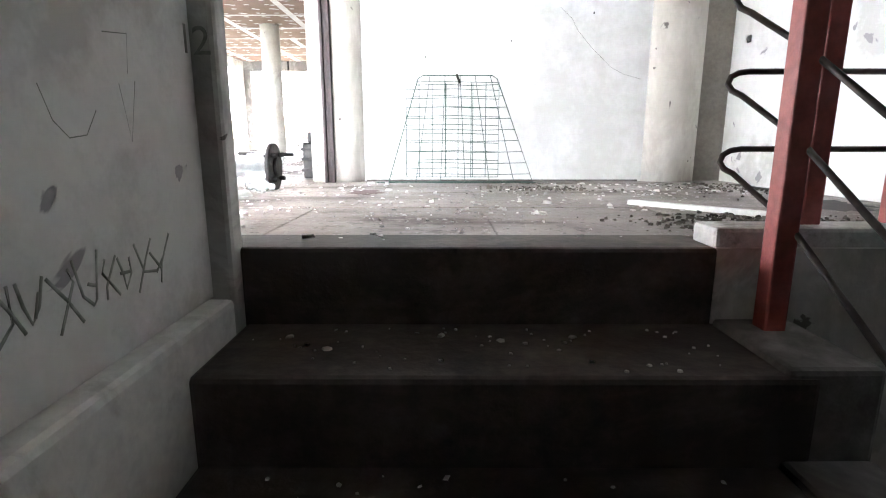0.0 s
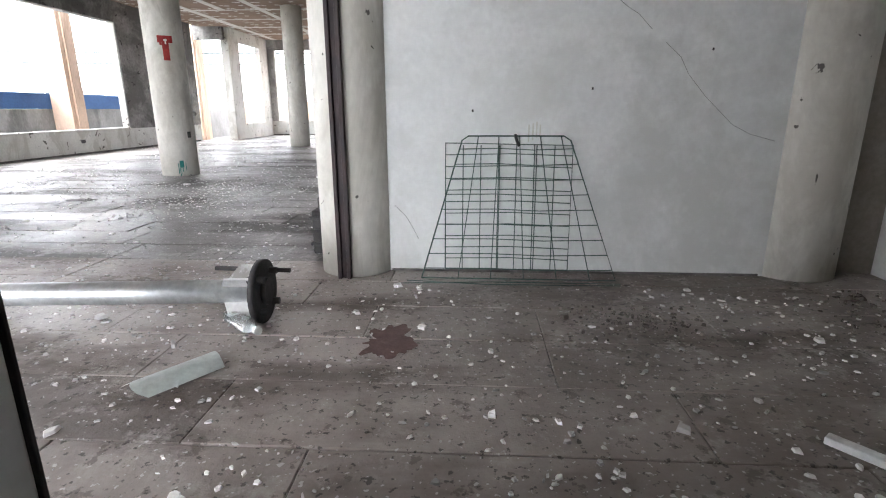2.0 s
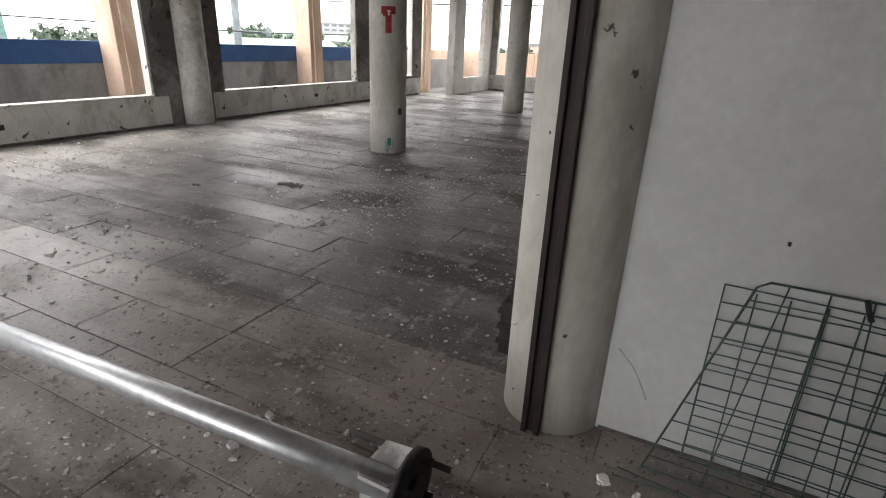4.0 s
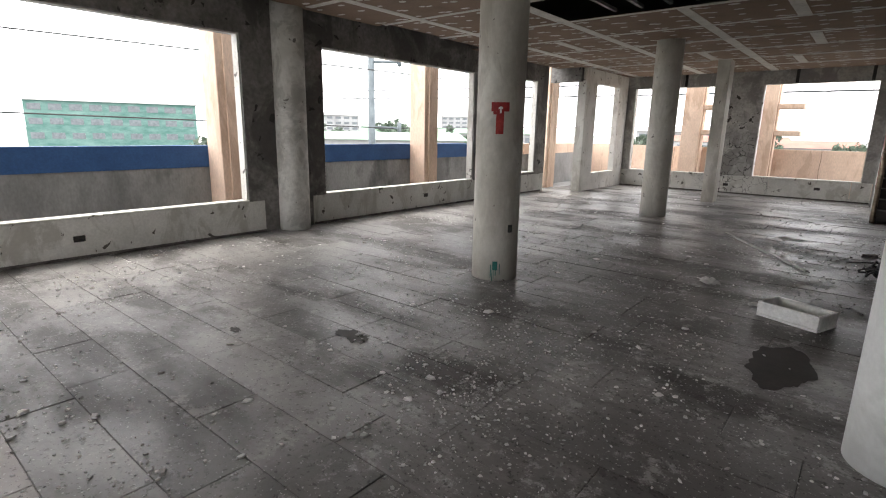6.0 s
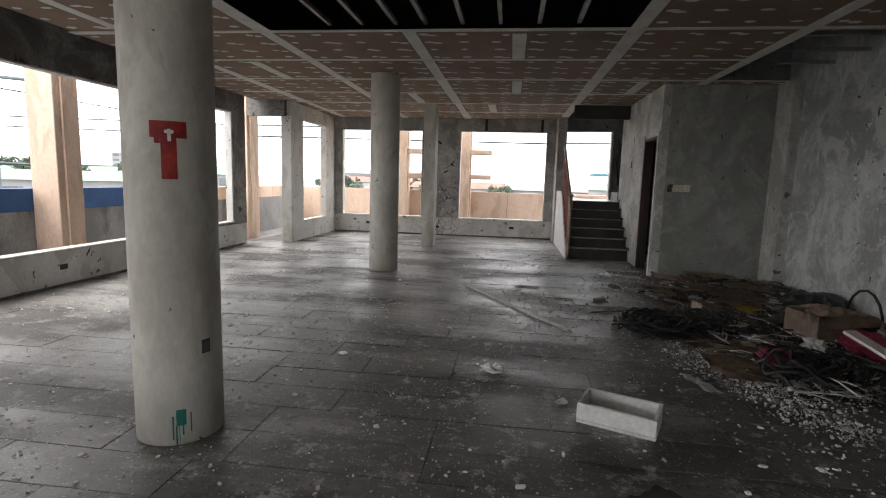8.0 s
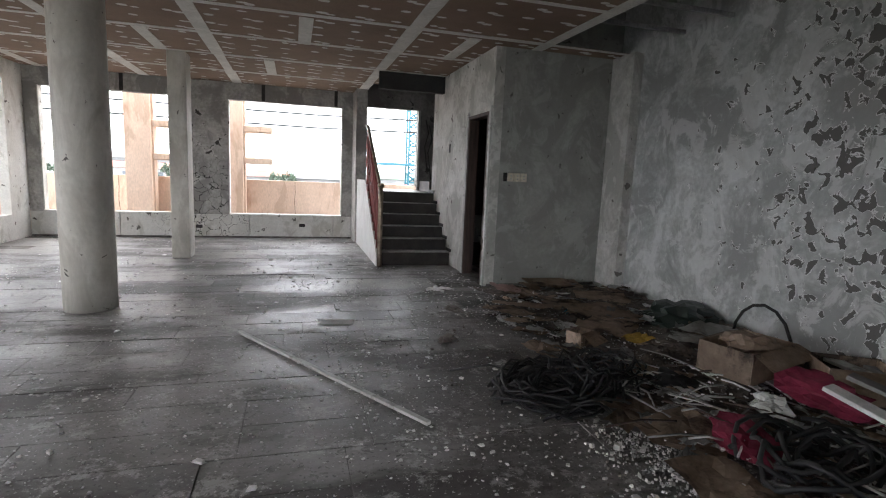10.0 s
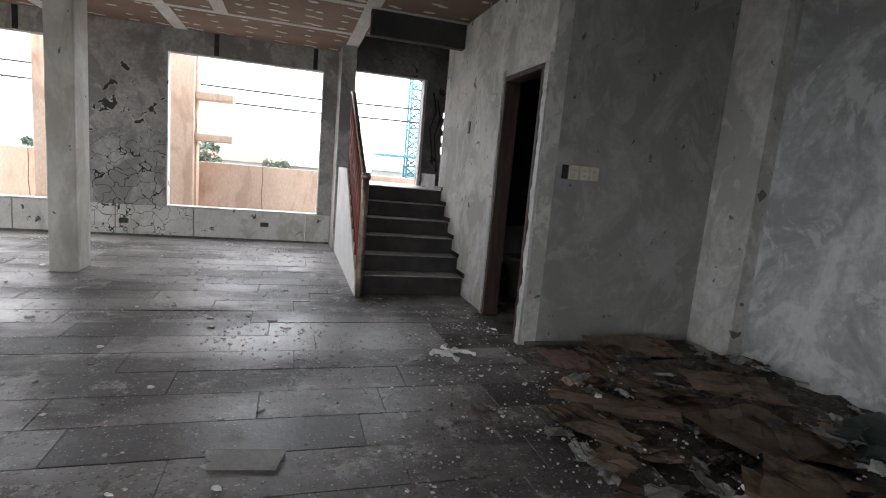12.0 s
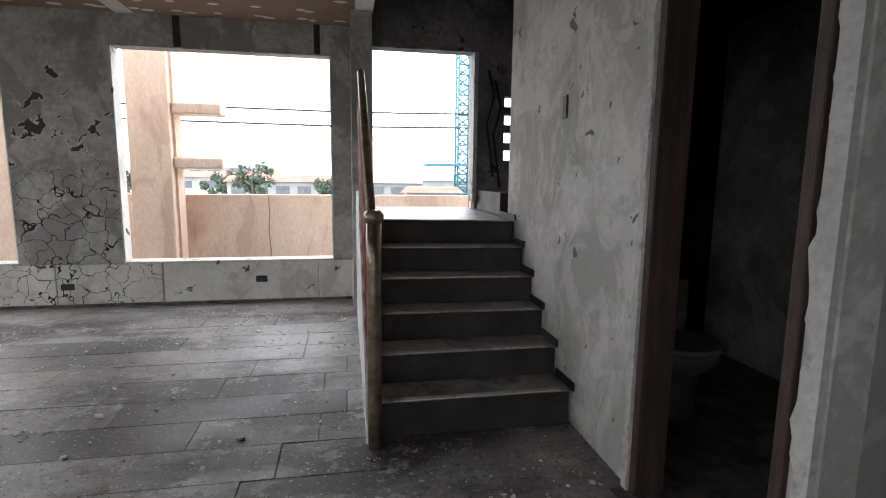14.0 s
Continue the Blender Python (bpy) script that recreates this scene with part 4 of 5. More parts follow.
# ---- marks on walls, columns and floors ----
def blot(name, label, x, y, rx, ry, material, seed, z=0.0035, n=64, spike=0.32):
    r = random.Random(seed)
    bm = bmesh.new()
    vs = []
    for k in range(n):
        a = k * math.tau / n
        q = 1 + spike * (1.3 * noise.noise(Vector((1.6 * math.cos(a), 1.6 * math.sin(a), seed * 7.3))) + 0.9 * noise.noise(Vector((5 * math.cos(a), 5 * math.sin(a), seed * 3.1))))
        vs.append(bm.verts.new((x + rx * q * math.cos(a), y + ry * q * math.sin(a), z)))
    c = bm.verts.new((x, y, z))
    for k in range(n):
        bm.faces.new((vs[k], vs[(k + 1) % n], c))
    return solid(name, bm, material, label, "stain")
blot("paint_stain", "dried dark red paint stain on the floor", 0.14, 2.80, 0.085, 0.10, STAINRED, 3, spike=0.5)
blot("wet_patch", "dark wet patch on the hall floor", -0.76, 6.82, 0.17, 0.34, WET_HOLE, 5, spike=0.2)
blot("wet_patch", "dark damp patch beside the landing wall", 2.02, 2.3, 0.17, 0.22, WET_HOLE, 8, spike=0.45)
# holes are flat blots; their inner shade is only dark colour
blot("floor_hole", "flat dark patch painting the shade of a broken floor hole", -2.95, 5.45, 0.12, 0.07, WET_HOLE, 11, spike=0.4)
blot("floor_hole", "small flat dark patch painting the shade of a broken spot", -3.6, 5.0, 0.05, 0.03, WET_HOLE, 12, spike=0.4)
blot("soot_patch", "dark soot patch under the rubbish heap", 1.25, 9.9, 0.75, 2.1, surface("soot_floor", (0.05, 0.044, 0.039), (0.12, 0.105, 0.092), scale=4, rough=0.8), 13, z=0.003, n=60, spike=0.2)

def on_column(cx, cy, r, a0, pieces, name, label, material):
    """Paint lying on a round column: pieces are (angle from, angle to, z from, z to)."""
    bm = bmesh.new()
    for da, db, z0, z1 in pieces:
        n = 6
        prev = None
        for k in range(n + 1):
            a = radians(a0 + da + (db - da) * k / n)
            x, y = cx + r * math.cos(a), cy + r * math.sin(a)
            cur = (bm.verts.new((x, y, z0)), bm.verts.new((x, y, z1)))
            if prev:
                bm.faces.new((prev[0], cur[0], cur[1], prev[1]))
            prev = cur
    return solid(name, bm, material, label, "paint mark")
on_column(-3.12, 7.31, 0.2095, -57, [(-21, 21, 1.475, 1.55), (-9, 9, 1.29, 1.48), (-16, -9.2, 1.45, 1.478)], "painted_mark", "red brushed paint mark shaped like a T", REDPAINT)
on_column(-3.12, 7.31, 0.2105, -57, [(-1, 3, 1.46, 1.515), (-4, 6, 1.495, 1.51)], "painted_mark", "small white cross daubed on the red mark", FOAM)
on_column(-3.12, 7.31, 0.2095, -58, [(-3, 9, 0.10, 0.18), (-8, -6, 0.03, 0.15), (-4, -2, 0.0, 0.1), (0, 1, 0.02, 0.1), (4, 6, 0.05, 0.1), (14, 15.5, 0.06, 0.16)], "painted_mark", "teal paint splash dripping down the column", TEAL)
on_column(-3.12, 7.31, 0.2095, -20, [(-6, 7, 0.44, 0.51)], "painted_mark", "dark smudge on the column", GRAFFITI)

def scrawl(name, label, strokes, at, size, width=0.006, material=GRAFFITI):
    """Strokes on the stairwell wall, as thin tubes pressed flat against it."""
    ob = thing(name, label, "graffiti")
    ob.matrix_basis = Matrix.Translation(at) @ Matrix.Diagonal((0.15, 1, 1, 1))
    for st in strokes:
        bm = bmesh.new()
        tube(bm, [(0, p[0] * size, p[1] * size) for p in st], width, 5)
        part("stroke", bm, material, ob)
smears = random.Random(12)
def sm(v):
    return v + smears.uniform(-0.2, 0.2)
strokes = []
for k in range(8):
    u, h = 0.6 * k, 1.0 - 0.035 * k
    if k % 2 == 0:
        strokes += [[(sm(u), sm(0)), (sm(u + 0.25), sm(h * 0.5)), (sm(u + 0.5), sm(h))], [(sm(u), sm(h)), (sm(u + 0.2), sm(h * 0.55)), (sm(u + 0.5), sm(0.05))]]
    else:
        strokes += [[(sm(u), sm(h)), (sm(u + 0.08), sm(h * 0.4)), (sm(u + 0.25), sm(0.1)), (sm(u + 0.42), sm(h * 0.4)), (sm(u + 0.45), sm(h))], [(sm(u), sm(h * 0.5)), (sm(u + 0.45), sm(h * 0.55))]]
scrawl("wall_scrawl", "row of smeared charcoal letters on the stairwell wall", strokes, (0.0205, 0.86, -0.005), 0.08, 0.003, SMUDGE)
scrawl("wall_scrawl", "faint pencil arcs on the stairwell wall",
       [[(0, 1), (0.2, 0.5), (0.5, 0.25), (0.9, 0.3), (1.2, 0.7)], [(-0.6, 2.2), (-0.1, 2.35), (0.4, 2.3)], [(1.6, 2.0), (2.3, 2.1), (2.2, 1.4)], [(1.9, 1.2), (2.1, 0.2), (2.4, 1.3)]], (0.0205, 0.98, 0.22), 0.09, 0.0010, SMUDGE)
for txt, m4 in (("1", Matrix(((0, 0, 1, 0.0205), (1, 0, 0, 1.366), (0, 1, 0, 0.412), (0, 0, 0, 1)))), ("2", Matrix(((1, 0, 0, 0.023), (0, 0, -1, 1.4065), (0, 1, 0, 0.412), (0, 0, 0, 1))))):
    cu = bpy.data.curves.new("number", 'FONT')
    cu.body, cu.size, cu.extrude = txt, 0.08, 0.0006
    tmp = bpy.data.objects.new("tmp", cu)
    me = bpy.data.meshes.new_from_object(tmp)
    bpy.data.objects.remove(tmp)
    me.materials.append(SMUDGE)
    ob = tagged(new("wall_number", me), "hand-written charcoal numeral at the pier", "graffiti")
    ob.matrix_basis = m4
for x, z in ((0.94, 0.843), (1.43, 1.0), (1.62, 1.22), (0.42, 0.75), (1.1, 1.33)):
    solid("wall_nick", bevelled(x - 0.004, x + 0.004, 3.597, 3.6015, z - 0.006, z + 0.006, 0.002), IRON, "small dark nick in the white wall", "nick", "wall nicks")
solid("wall_nick", bevelled(2.302, 2.312, 3.46, 3.50, 0.81, 0.85, 0.006), IRON, "dark anchor hole in the white wall", "nick", "wall nicks")
for pts in ([(0.06, 3.6, 0.32), (0.11, 3.6, 0.27), (0.135, 3.6, 0.23), (0.17, 3.6, 0.16)], [(0.97, 3.6, 1.24), (1.06, 3.6, 1.17), (1.11, 3.6, 1.14), (1.17, 3.6, 1.08)], [(1.23, 3.6, 1.03), (1.3, 3.6, 0.97), (1.34, 3.6, 0.9), (1.42, 3.6, 0.81), (1.55, 3.6, 0.69), (1.63, 3.6, 0.65), (1.74, 3.6, 0.62)]):
    bm = bmesh.new()
    tube(bm, pts, 0.0011, 5)
    solid("wall_crack", bm, SMUDGE, "hairline crack in the white wall", "crack", "hairline cracks")

for k, x in enumerate((0.672, 0.69, 0.706, 0.722)):
    solid("wall_smear", bevelled(x - 0.003, x + 0.003, 3.5985, 3.601, 0.615 + 0.008 * k, 0.69 + 0.006 * (k % 3), 0.001), COLUMN, "faint brown finger smear on the white wall", "smear", "finger smears")

# ---- rubbish and loose things in the hall ----
tray = thing("foam_tray", "open white foam box lying on the hall floor", "foam box", (-0.80, 7.80, 0), turn=-22)
W, D, TH, HT = 0.21, 0.13, 0.022, 0.115
part("base", bevelled(-W, W, -D, D, 0, 0.02, 0.006), FOAM, tray)
for x0, x1, y0, y1 in ((-W, W, -D, -D + TH), (-W, W, D - TH, D), (-W, -W + TH, -D + TH + 0.001, D - TH - 0.001), (W - TH, W, -D + TH + 0.001, D - TH - 0.001)):
    part("side", bevelled(x0, x1, y0, y1, 0.0205, HT, 0.007), FOAM, tray)
stick = solid("long_batten", bevelled(0, 2.05, -0.017, 0.017, 0.001, 0.02, 0.003), PALE, "long thin pale batten lying on the slabs", "batten")
stick.matrix_basis = pose(-1.97, 11.3, 0, 0, 0, -58)

def crumple(name, label, at, size, material, seed, flat=0.4, category="rag"):
    r = random.Random(seed)
    bm = bmesh.new()
    bmesh.ops.create_icosphere(bm, subdivisions=3, radius=1)
    off = Vector((seed * 3.1, seed * 1.7, 0))
    for v in bm.verts:
        k = 1 + 0.55 * noise.noise(v.co * 1.7 + off) + 0.35 * noise.noise(v.co * 4.5 + off)
        v.co = Vector((v.co.x * k * size[0], v.co.y * k * size[1], max(0.0, (v.co.z * k + 0.45) * size[2] * flat)))
    ob = solid(name, bm, material, label, category)
    ob.matrix_basis = pose(*at, 0, 0, r.uniform(0, 180))
    return ob
crumple("plaster_lump", "crumpled white plaster lump on the floor", (-1.53, 8.45, 0.001), (0.075, 0.06, 0.08), CHIP, 2)
crumple("plaster_lump", "small broken plaster lump on the floor", (-1.1, 8.0, 0.001), (0.04, 0.03, 0.04), CHIP, 4)
rag = thing("white_rag", "twisted torn white rag on the slabs by the doorway", "rag", (0.0, 12.62, 0.0))
for k, (ax, ay, turn_) in enumerate(((-0.13, -0.02, 12), (-0.05, -0.07, 70), (-0.02, 0.04, -25), (-0.1, 0.03, -48))):
    r_ = random.Random(90 + k)
    bm = bmesh.new()
    c_, s_ = math.cos(radians(turn_)), math.sin(radians(turn_))
    pts = []
    for j in range(9):
        u, w = 0.027 * j, 0.02 * math.sin(j * 1.1 + k) + r_.uniform(-0.006, 0.006)
        pts.append((ax + u * c_ - w * s_, ay + u * s_ + w * c_, 0.012 + 0.012 * abs(math.sin(j * 0.8 + k))))
    tube(bm, pts, [0.006 + 0.012 * abs(math.sin(j * 0.9 + 1 + k)) for j in range(9)], 7)
    part("strip", bm, FOAM, rag)
crumple("crimson_cloth", "crumpled crimson cloth in the rubbish heap", (0.62, 9.05, 0.03), (0.22, 0.12, 0.13), CLOTH, 7, category="cloth")
crumple("crimson_cloth", "crimson cloth bundle under the planks", (1.45, 9.3, 0.06), (0.28, 0.16, 0.22), CLOTH, 9, category="cloth")
crumple("dark_sack", "dark green plastic sack slumped on the rubbish", (1.9, 11.0, 0.02), (0.27, 0.34, 0.33), surface("dark_green_sack", (0.015, 0.025, 0.02), (0.035, 0.05, 0.04), rough=0.4), 10, category="sack")
crumple("dark_sack", "black plastic bag half buried in rubbish", (0.75, 9.75, 0.0), (0.17, 0.15, 0.16), CABLE, 14, category="sack")
crumple("soil_mound", "low mound of dark soil beside the planks", (1.3, 8.3, 0.0), (0.3, 0.2, 0.06), DUST, 15, category="heap")
crumple("soil_mound", "low mound of ash under the cartons", (1.2, 10.7, 0.0), (0.35, 0.5, 0.08), DUST, 16, category="heap")
crumple("grey_rag", "pale grey plastic scrap", (0.95, 9.2, 0.08), (0.09, 0.07, 0.16), PALE, 17)
crumple("dark_clod", "dark clods of dirt on the slabs", (-0.4, 10.88, 0.0), (0.09, 0.05, 0.07), DUST, 18, category="clod")
crumple("dark_clod", "dark clods of dirt on the slabs", (-0.08, 11.75, 0.0), (0.1, 0.05, 0.07), DUST, 19, category="clod")
curved_sheet("torn_sheet", "torn pale sheet lying on the slabs", (-1.34, 11.5, 0.002), -8, 0.28, 0.15, 0.006, FOAM)

def carton(at, turn, w, d, h, label):
    c = thing("cardboard_box", label, "cardboard box", at, turn=turn)
    for x0, x1, y0, y1 in ((-w, w, -d, -d + 0.008), (-w, w, d - 0.008, d), (-w, -w + 0.008, -d + 0.009, d - 0.009), (w - 0.008, w, -d + 0.009, d - 0.009)):
        part("side", bevelled(x0, x1, y0, y1, 0.004, h, 0.002), CARDBOARD, c)
    part("bottom", bevelled(-w, w, -d, d, 0.0, 0.0035, 0.001), CARDBOARD, c)
    for sgn in (-1, 1):
        bm = bmesh.new()
        v = [(-w, sgn * d, h), (w, sgn * d, h), (w, sgn * (d + 0.13), h - 0.05), (-w, sgn * (d + 0.12), h - 0.07)]
        bm.faces.new([bm.verts.new(p) for p in v])
        bmesh.ops.solidify(bm, geom=bm.faces[:], thickness=0.004)
        part("flap", bm, CARDBOARD, c)
def rubbish_bed(x0, x1, y0, y1, height, label):
    """A low trampled mass of refuse, highest towards the wall, with a ragged edge."""
    bm = bmesh.new()
    nx, ny = 46, 96
    grid = []
    for i in range(nx + 1):
        col = []
        for j in range(ny + 1):
            u, w = i / nx, j / ny
            x, y = x0 + (x1 - x0) * u, y0 + (y1 - y0) * w
            edge = min(1.0, 2.6 * (u - 0.16 - 0.22 * noise.noise(Vector((y * 1.7, 2, 5))))) if u < 0.6 else 1.0
            edge = max(0.0, min(edge, 5 * w, 7 * (1 - w)))
            lump = 0.5 + 0.5 * noise.noise(Vector((x * 2.4, y * 2.4, 1))) + 0.35 * noise.noise(Vector((x * 9, y * 9, 4))) + 0.2 * noise.noise(Vector((x * 23, y * 23, 6)))
            z = height * edge * max(0.05, lump) - (0.02 if edge <= 0.0 else 0.0)
            col.append(bm.verts.new((x, y, z)))
        grid.append(col)
    for i in range(nx):
        for j in range(ny):
            bm.faces.new((grid[i][j], grid[i + 1][j], grid[i + 1][j + 1], grid[i][j + 1]))
    border = [grid[i][0] for i in range(nx + 1)] + [grid[nx][j] for j in range(1, ny + 1)] + [grid[i][ny] for i in range(nx - 1, -1, -1)] + [grid[0][j] for j in range(ny - 1, 0, -1)]
    low = [bm.verts.new((v.co.x, v.co.y, -0.03)) for v in border]
    for k in range(len(border)):
        bm.faces.new((border[k], low[k], low[(k + 1) % len(low)], border[(k + 1) % len(low)]))
    bm.faces.new(low)
    return solid("refuse", bm, REFUSE, label, "refuse", kind="stuff")
REFUSE = add_mottle(add_mottle(surface("trampled_refuse", (0.055, 0.046, 0.039), (0.15, 0.125, 0.105), scale=7, rough=0.9, bump=0.6, grain=45, contrast=(0.5, 1.5)), (0.17, 0.135, 0.105), 5.0, (0.55, 0.57), 0.7, (1, 1, 1)), (0.3, 0.29, 0.275), 13.0, (0.6, 0.615), 0.8, (1, 1, 1))
rubbish_bed(0.2, 2.23, 8.9, 12.775, 0.11, "low dark heap of trampled refuse along the wall")
carton((1.35, 9.75, 0.08), 15, 0.27, 0.18, 0.2, "crushed open cardboard carton full of rubbish")
carton((1.75, 9.35, 0.05), -30, 0.2, 0.16, 0.2, "small soiled open cardboard carton")
carton((0.62, 10.62, 0.0), 25, 0.09, 0.07, 0.12, "small dark torn carton at the edge of the heap")
crumple("carton_filling", "crumpled paper and rags filling the carton", (1.35, 9.75, 0.2), (0.2, 0.13, 0.22), CARDBOARD, 22)

rng = random.Random(21)
def flat_sheet(name, label, material, x, y, w, d, z, turn, tilt, thick=0.006):
    bm = bmesh.new()
    n = 5
    grid = [[bm.verts.new((w * (i / n - 0.5) + rng.uniform(-1, 1) * w * 0.03, d * (j / n - 0.5) + rng.uniform(-1, 1) * d * 0.03, rng.uniform(0, 0.022))) for j in range(n + 1)] for i in range(n + 1)]
    for i in range(n):
        for j in range(n):
            if (i, j) in ((0, 0), (n - 1, n - 1)) and rng.random() < 0.5:
                continue
            bm.faces.new((grid[i][j], grid[i + 1][j], grid[i + 1][j + 1], grid[i][j + 1]))
    bmesh.ops.solidify(bm, geom=bm.faces[:], thickness=thick)
    ob = solid(name, bm, material, label, "debris", "rubbish scraps")
    ob.matrix_basis = pose(x, y, z, tilt, rng.uniform(-tilt, tilt), turn)
for i in range(230):
    y = rng.uniform(8.5, 12.62)
    x = rng.uniform(0.15 + max(0, (y - 11.4)) * 0.55, 2.05)
    if y > 12.2 and x < 0.75: continue
    mat_, lab = rng.choice([(CARDBOARD, "soiled torn cardboard sheet"), (CARDBOARD, "soiled torn cardboard sheet"), (PALE, "pale scrap of paper"), (FOAM, "broken white foam scrap"), (GREY, "grey broken board scrap"), (PALE, "pale scrap of paper"), (WOOD, "dark broken wood scrap")])
    big = mat_ is CARDBOARD
    flat_sheet("cardboard_sheet" if big else "scrap", lab, mat_, x, y, rng.uniform(0.12, 0.46 if big else 0.18), rng.uniform(0.08, 0.32 if big else 0.1), 0.02 + (0.03 + 0.05 * max(0, x - 0.6)) * rng.random(), rng.uniform(0, 180), rng.uniform(1, 8 if big and y > 10.3 else 18))
for nm, lab, mt, x, y, w, d, z, tn in (
        ("cardboard_sheet", "large flattened brown cardboard carton on the heap", CARDBOARD, 1.2, 11.25, 0.62, 0.44, 0.085, 12),
        ("cardboard_sheet", "flattened cardboard carton against the pilaster", CARDBOARD, 1.55, 11.75, 0.55, 0.36, 0.09, -20),
        ("cardboard_sheet", "damp cardboard sheet against the plaster wall", CARDBOARD, 1.35, 12.45, 0.7, 0.36, 0.09, 4),
        ("cardboard_sheet", "dark damp cardboard sheet on the heap", CARDBOARD, 1.0, 10.8, 0.45, 0.4, 0.08, 40),
        ("plastic_sheet", "crumpled pale plastic sheet on the heap", PALE, 1.62, 10.35, 0.46, 0.3, 0.16, 25),
        ("yellow_card", "bent yellow card among the cartons", YELLOW, 0.95, 10.35, 0.22, 0.15, 0.12, 15),
        ("paper_sheet", "torn white printed paper on the heap", FOAM, 0.56, 10.72, 0.14, 0.1, 0.135, 10),
        ("paper_sheet", "folded grey paper beside the heap", PALE, 0.42, 10.95, 0.2, 0.1, 0.03, -15),
        ("paper_sheet", "white folded paper on dark cardboard", FOAM, 1.42, 10.85, 0.13, 0.08, 0.12, 30),
        ("board_panel", "leaning pale board at the edge of the heap", PALE, 1.2, 9.98, 0.3, 0.4, 0.2, 40)):
    flat_sheet(nm, lab, mt, x, y, w, d, z, tn, 4)
flat_sheet("pink_paper", "faded pink paper sheet on the rubbish", PINK, 0.68, 12.25, 0.34, 0.26, 0.09, 12, 8)
flat_sheet("orange_scrap", "small orange plastic scrap", ORANGE, 0.62, 12.05, 0.12, 0.12, 0.02, 30, 6)
flat_sheet("blue_scrap", "small crumpled light blue wrapper", CRANEBLUE, 0.95, 11.4, 0.07, 0.06, 0.04, 30, 8)
flat_sheet("glass_shard", "pale triangular shard on the floor", PALE, -0.14, 8.46, 0.09, 0.3, 0.01, 20, 3)
for x, y, ln, tn, mt, lab, up, z in ((1.06, 9.0, 1.35, -78, FOAM, "long white painted plank propped on the rubbish", 12, 0.30), (1.35, 9.1, 1.5, -70, GREY, "long grey board propped on the rubbish", 11, 0.30), (1.78, 9.6, 1.7, -84, PALE, "long pale timber lying along the wall", 6, 0.22), (1.98, 9.5, 1.8, -88, GREY, "dark grey board lying along the wall", 5, 0.2)):
    ob = solid("plank", bevelled(0, ln, -0.05, 0.05, -0.012, 0.012, 0.004), mt, lab, "plank", "loose planks")
    ob.matrix_basis = pose(x, y, z, 0, 0, tn) @ pose(0, 0, 0, 0, up, 0)

def cable_coil(at, loops, rad, label, seed, r=0.007):
    q = random.Random(seed)
    c = thing("cable_coil", label, "cable", at)
    for k in range(loops):
        bm = bmesh.new()
        cx, cy, rr = q.uniform(-0.12, 0.12), q.uniform(-0.1, 0.1), rad * q.uniform(0.6, 1.25)
        ph, el = q.uniform(0, 6.28), q.uniform(0.6, 1)
        tube(bm, [(cx + rr * math.cos(ph + a * 0.35), cy + rr * el * math.sin(ph + a * 0.35), r + abs(0.15 * math.sin(a * 0.35 * 1.5 + k)) * q.uniform(0.5, 1)) for a in range(17)], r, 5)
        part("loop", bm, CABLE, c)
cable_coil((-0.05, 9.72, 0), 22, 0.33, "tangle of black cable on the floor", 31, 0.009)
cable_coil((0.35, 9.9, 0.02), 12, 0.25, "tangle of black cable in the rubbish", 32)
cable_coil((0.75, 8.75, 0.02), 8, 0.26, "loops of dark hose in the rubbish", 33, 0.012)
bm = bmesh.new()
tube(bm, [(1.85 + 0.0 * a, 10.1 + 0.26 * math.cos(a / 8 * math.pi) , 0.1 + 0.32 * math.sin(a / 8 * math.pi)) for a in range(9)], 0.012, 8)
solid("bent_hose", bm, CABLE, "black hose arching beside the wall", "hose")
bm = bmesh.new()
tube(bm, [(-0.6, 10.15, 0.05), (-0.35, 10.1, 0.09), (-0.1, 9.95, 0.05), (0.05, 9.8, 0.02)], 0.007, 6)
solid("loose_cable", bm, CABLE, "loose end of black cable", "cable")

# ---- scattered chips, gravel and rubble ----
def scatter(name, label, places, size, material, seed, thick=0.35):
    q = random.Random(seed)
    verts, faces = [], []
    for x, y in places:
        s = q.uniform(*size) * (2.2 if q.random() < 0.05 else 1)
        n = q.choice((4, 5, 5, 6))
        ph, el = q.uniform(0, 6.28), q.uniform(0.35, 1)
        h = s * thick * q.uniform(0.3, 1)
        i = len(verts)
        ring = []
        for k in range(n):
            a = ph + k * math.tau / n
            rr = s * q.uniform(0.65, 1.1)
            u, w = rr * math.cos(a), rr * el * math.sin(a)
            ring.append((u * math.cos(ph) - w * math.sin(ph), u * math.sin(ph) + w * math.cos(ph)))
        verts += [(x + u, y + w, 0.0005) for u, w in ring] + [(x + u * 0.8, y + w * 0.8, h + 0.002 + q.uniform(0, h)) for u, w in ring]
        faces.append([i + n + k for k in range(n)])
        faces += [[i + k, i + (k + 1) % n, i + n + (k + 1) % n, i + n + k] for k in range(n)]
    me = bpy.data.meshes.new(name)
    me.from_pydata(verts, [], faces)
    me.materials.append(material)
    return tagged(new(name, me), label, "debris", kind="stuff")
q = random.Random(77)
def inside(x, y):
    return not ((-0.35 < x and 3.4 < y < 6.25) or (x > 0.55 and y > 12.7) or (x < -5.7 and y > 14.2) or (x > -0.5 and y > 14.1) or ((x + 3.12) ** 2 + (y - 7.31) ** 2 < 0.05) or (x < 0.1 and y < 1.5))
spots = []
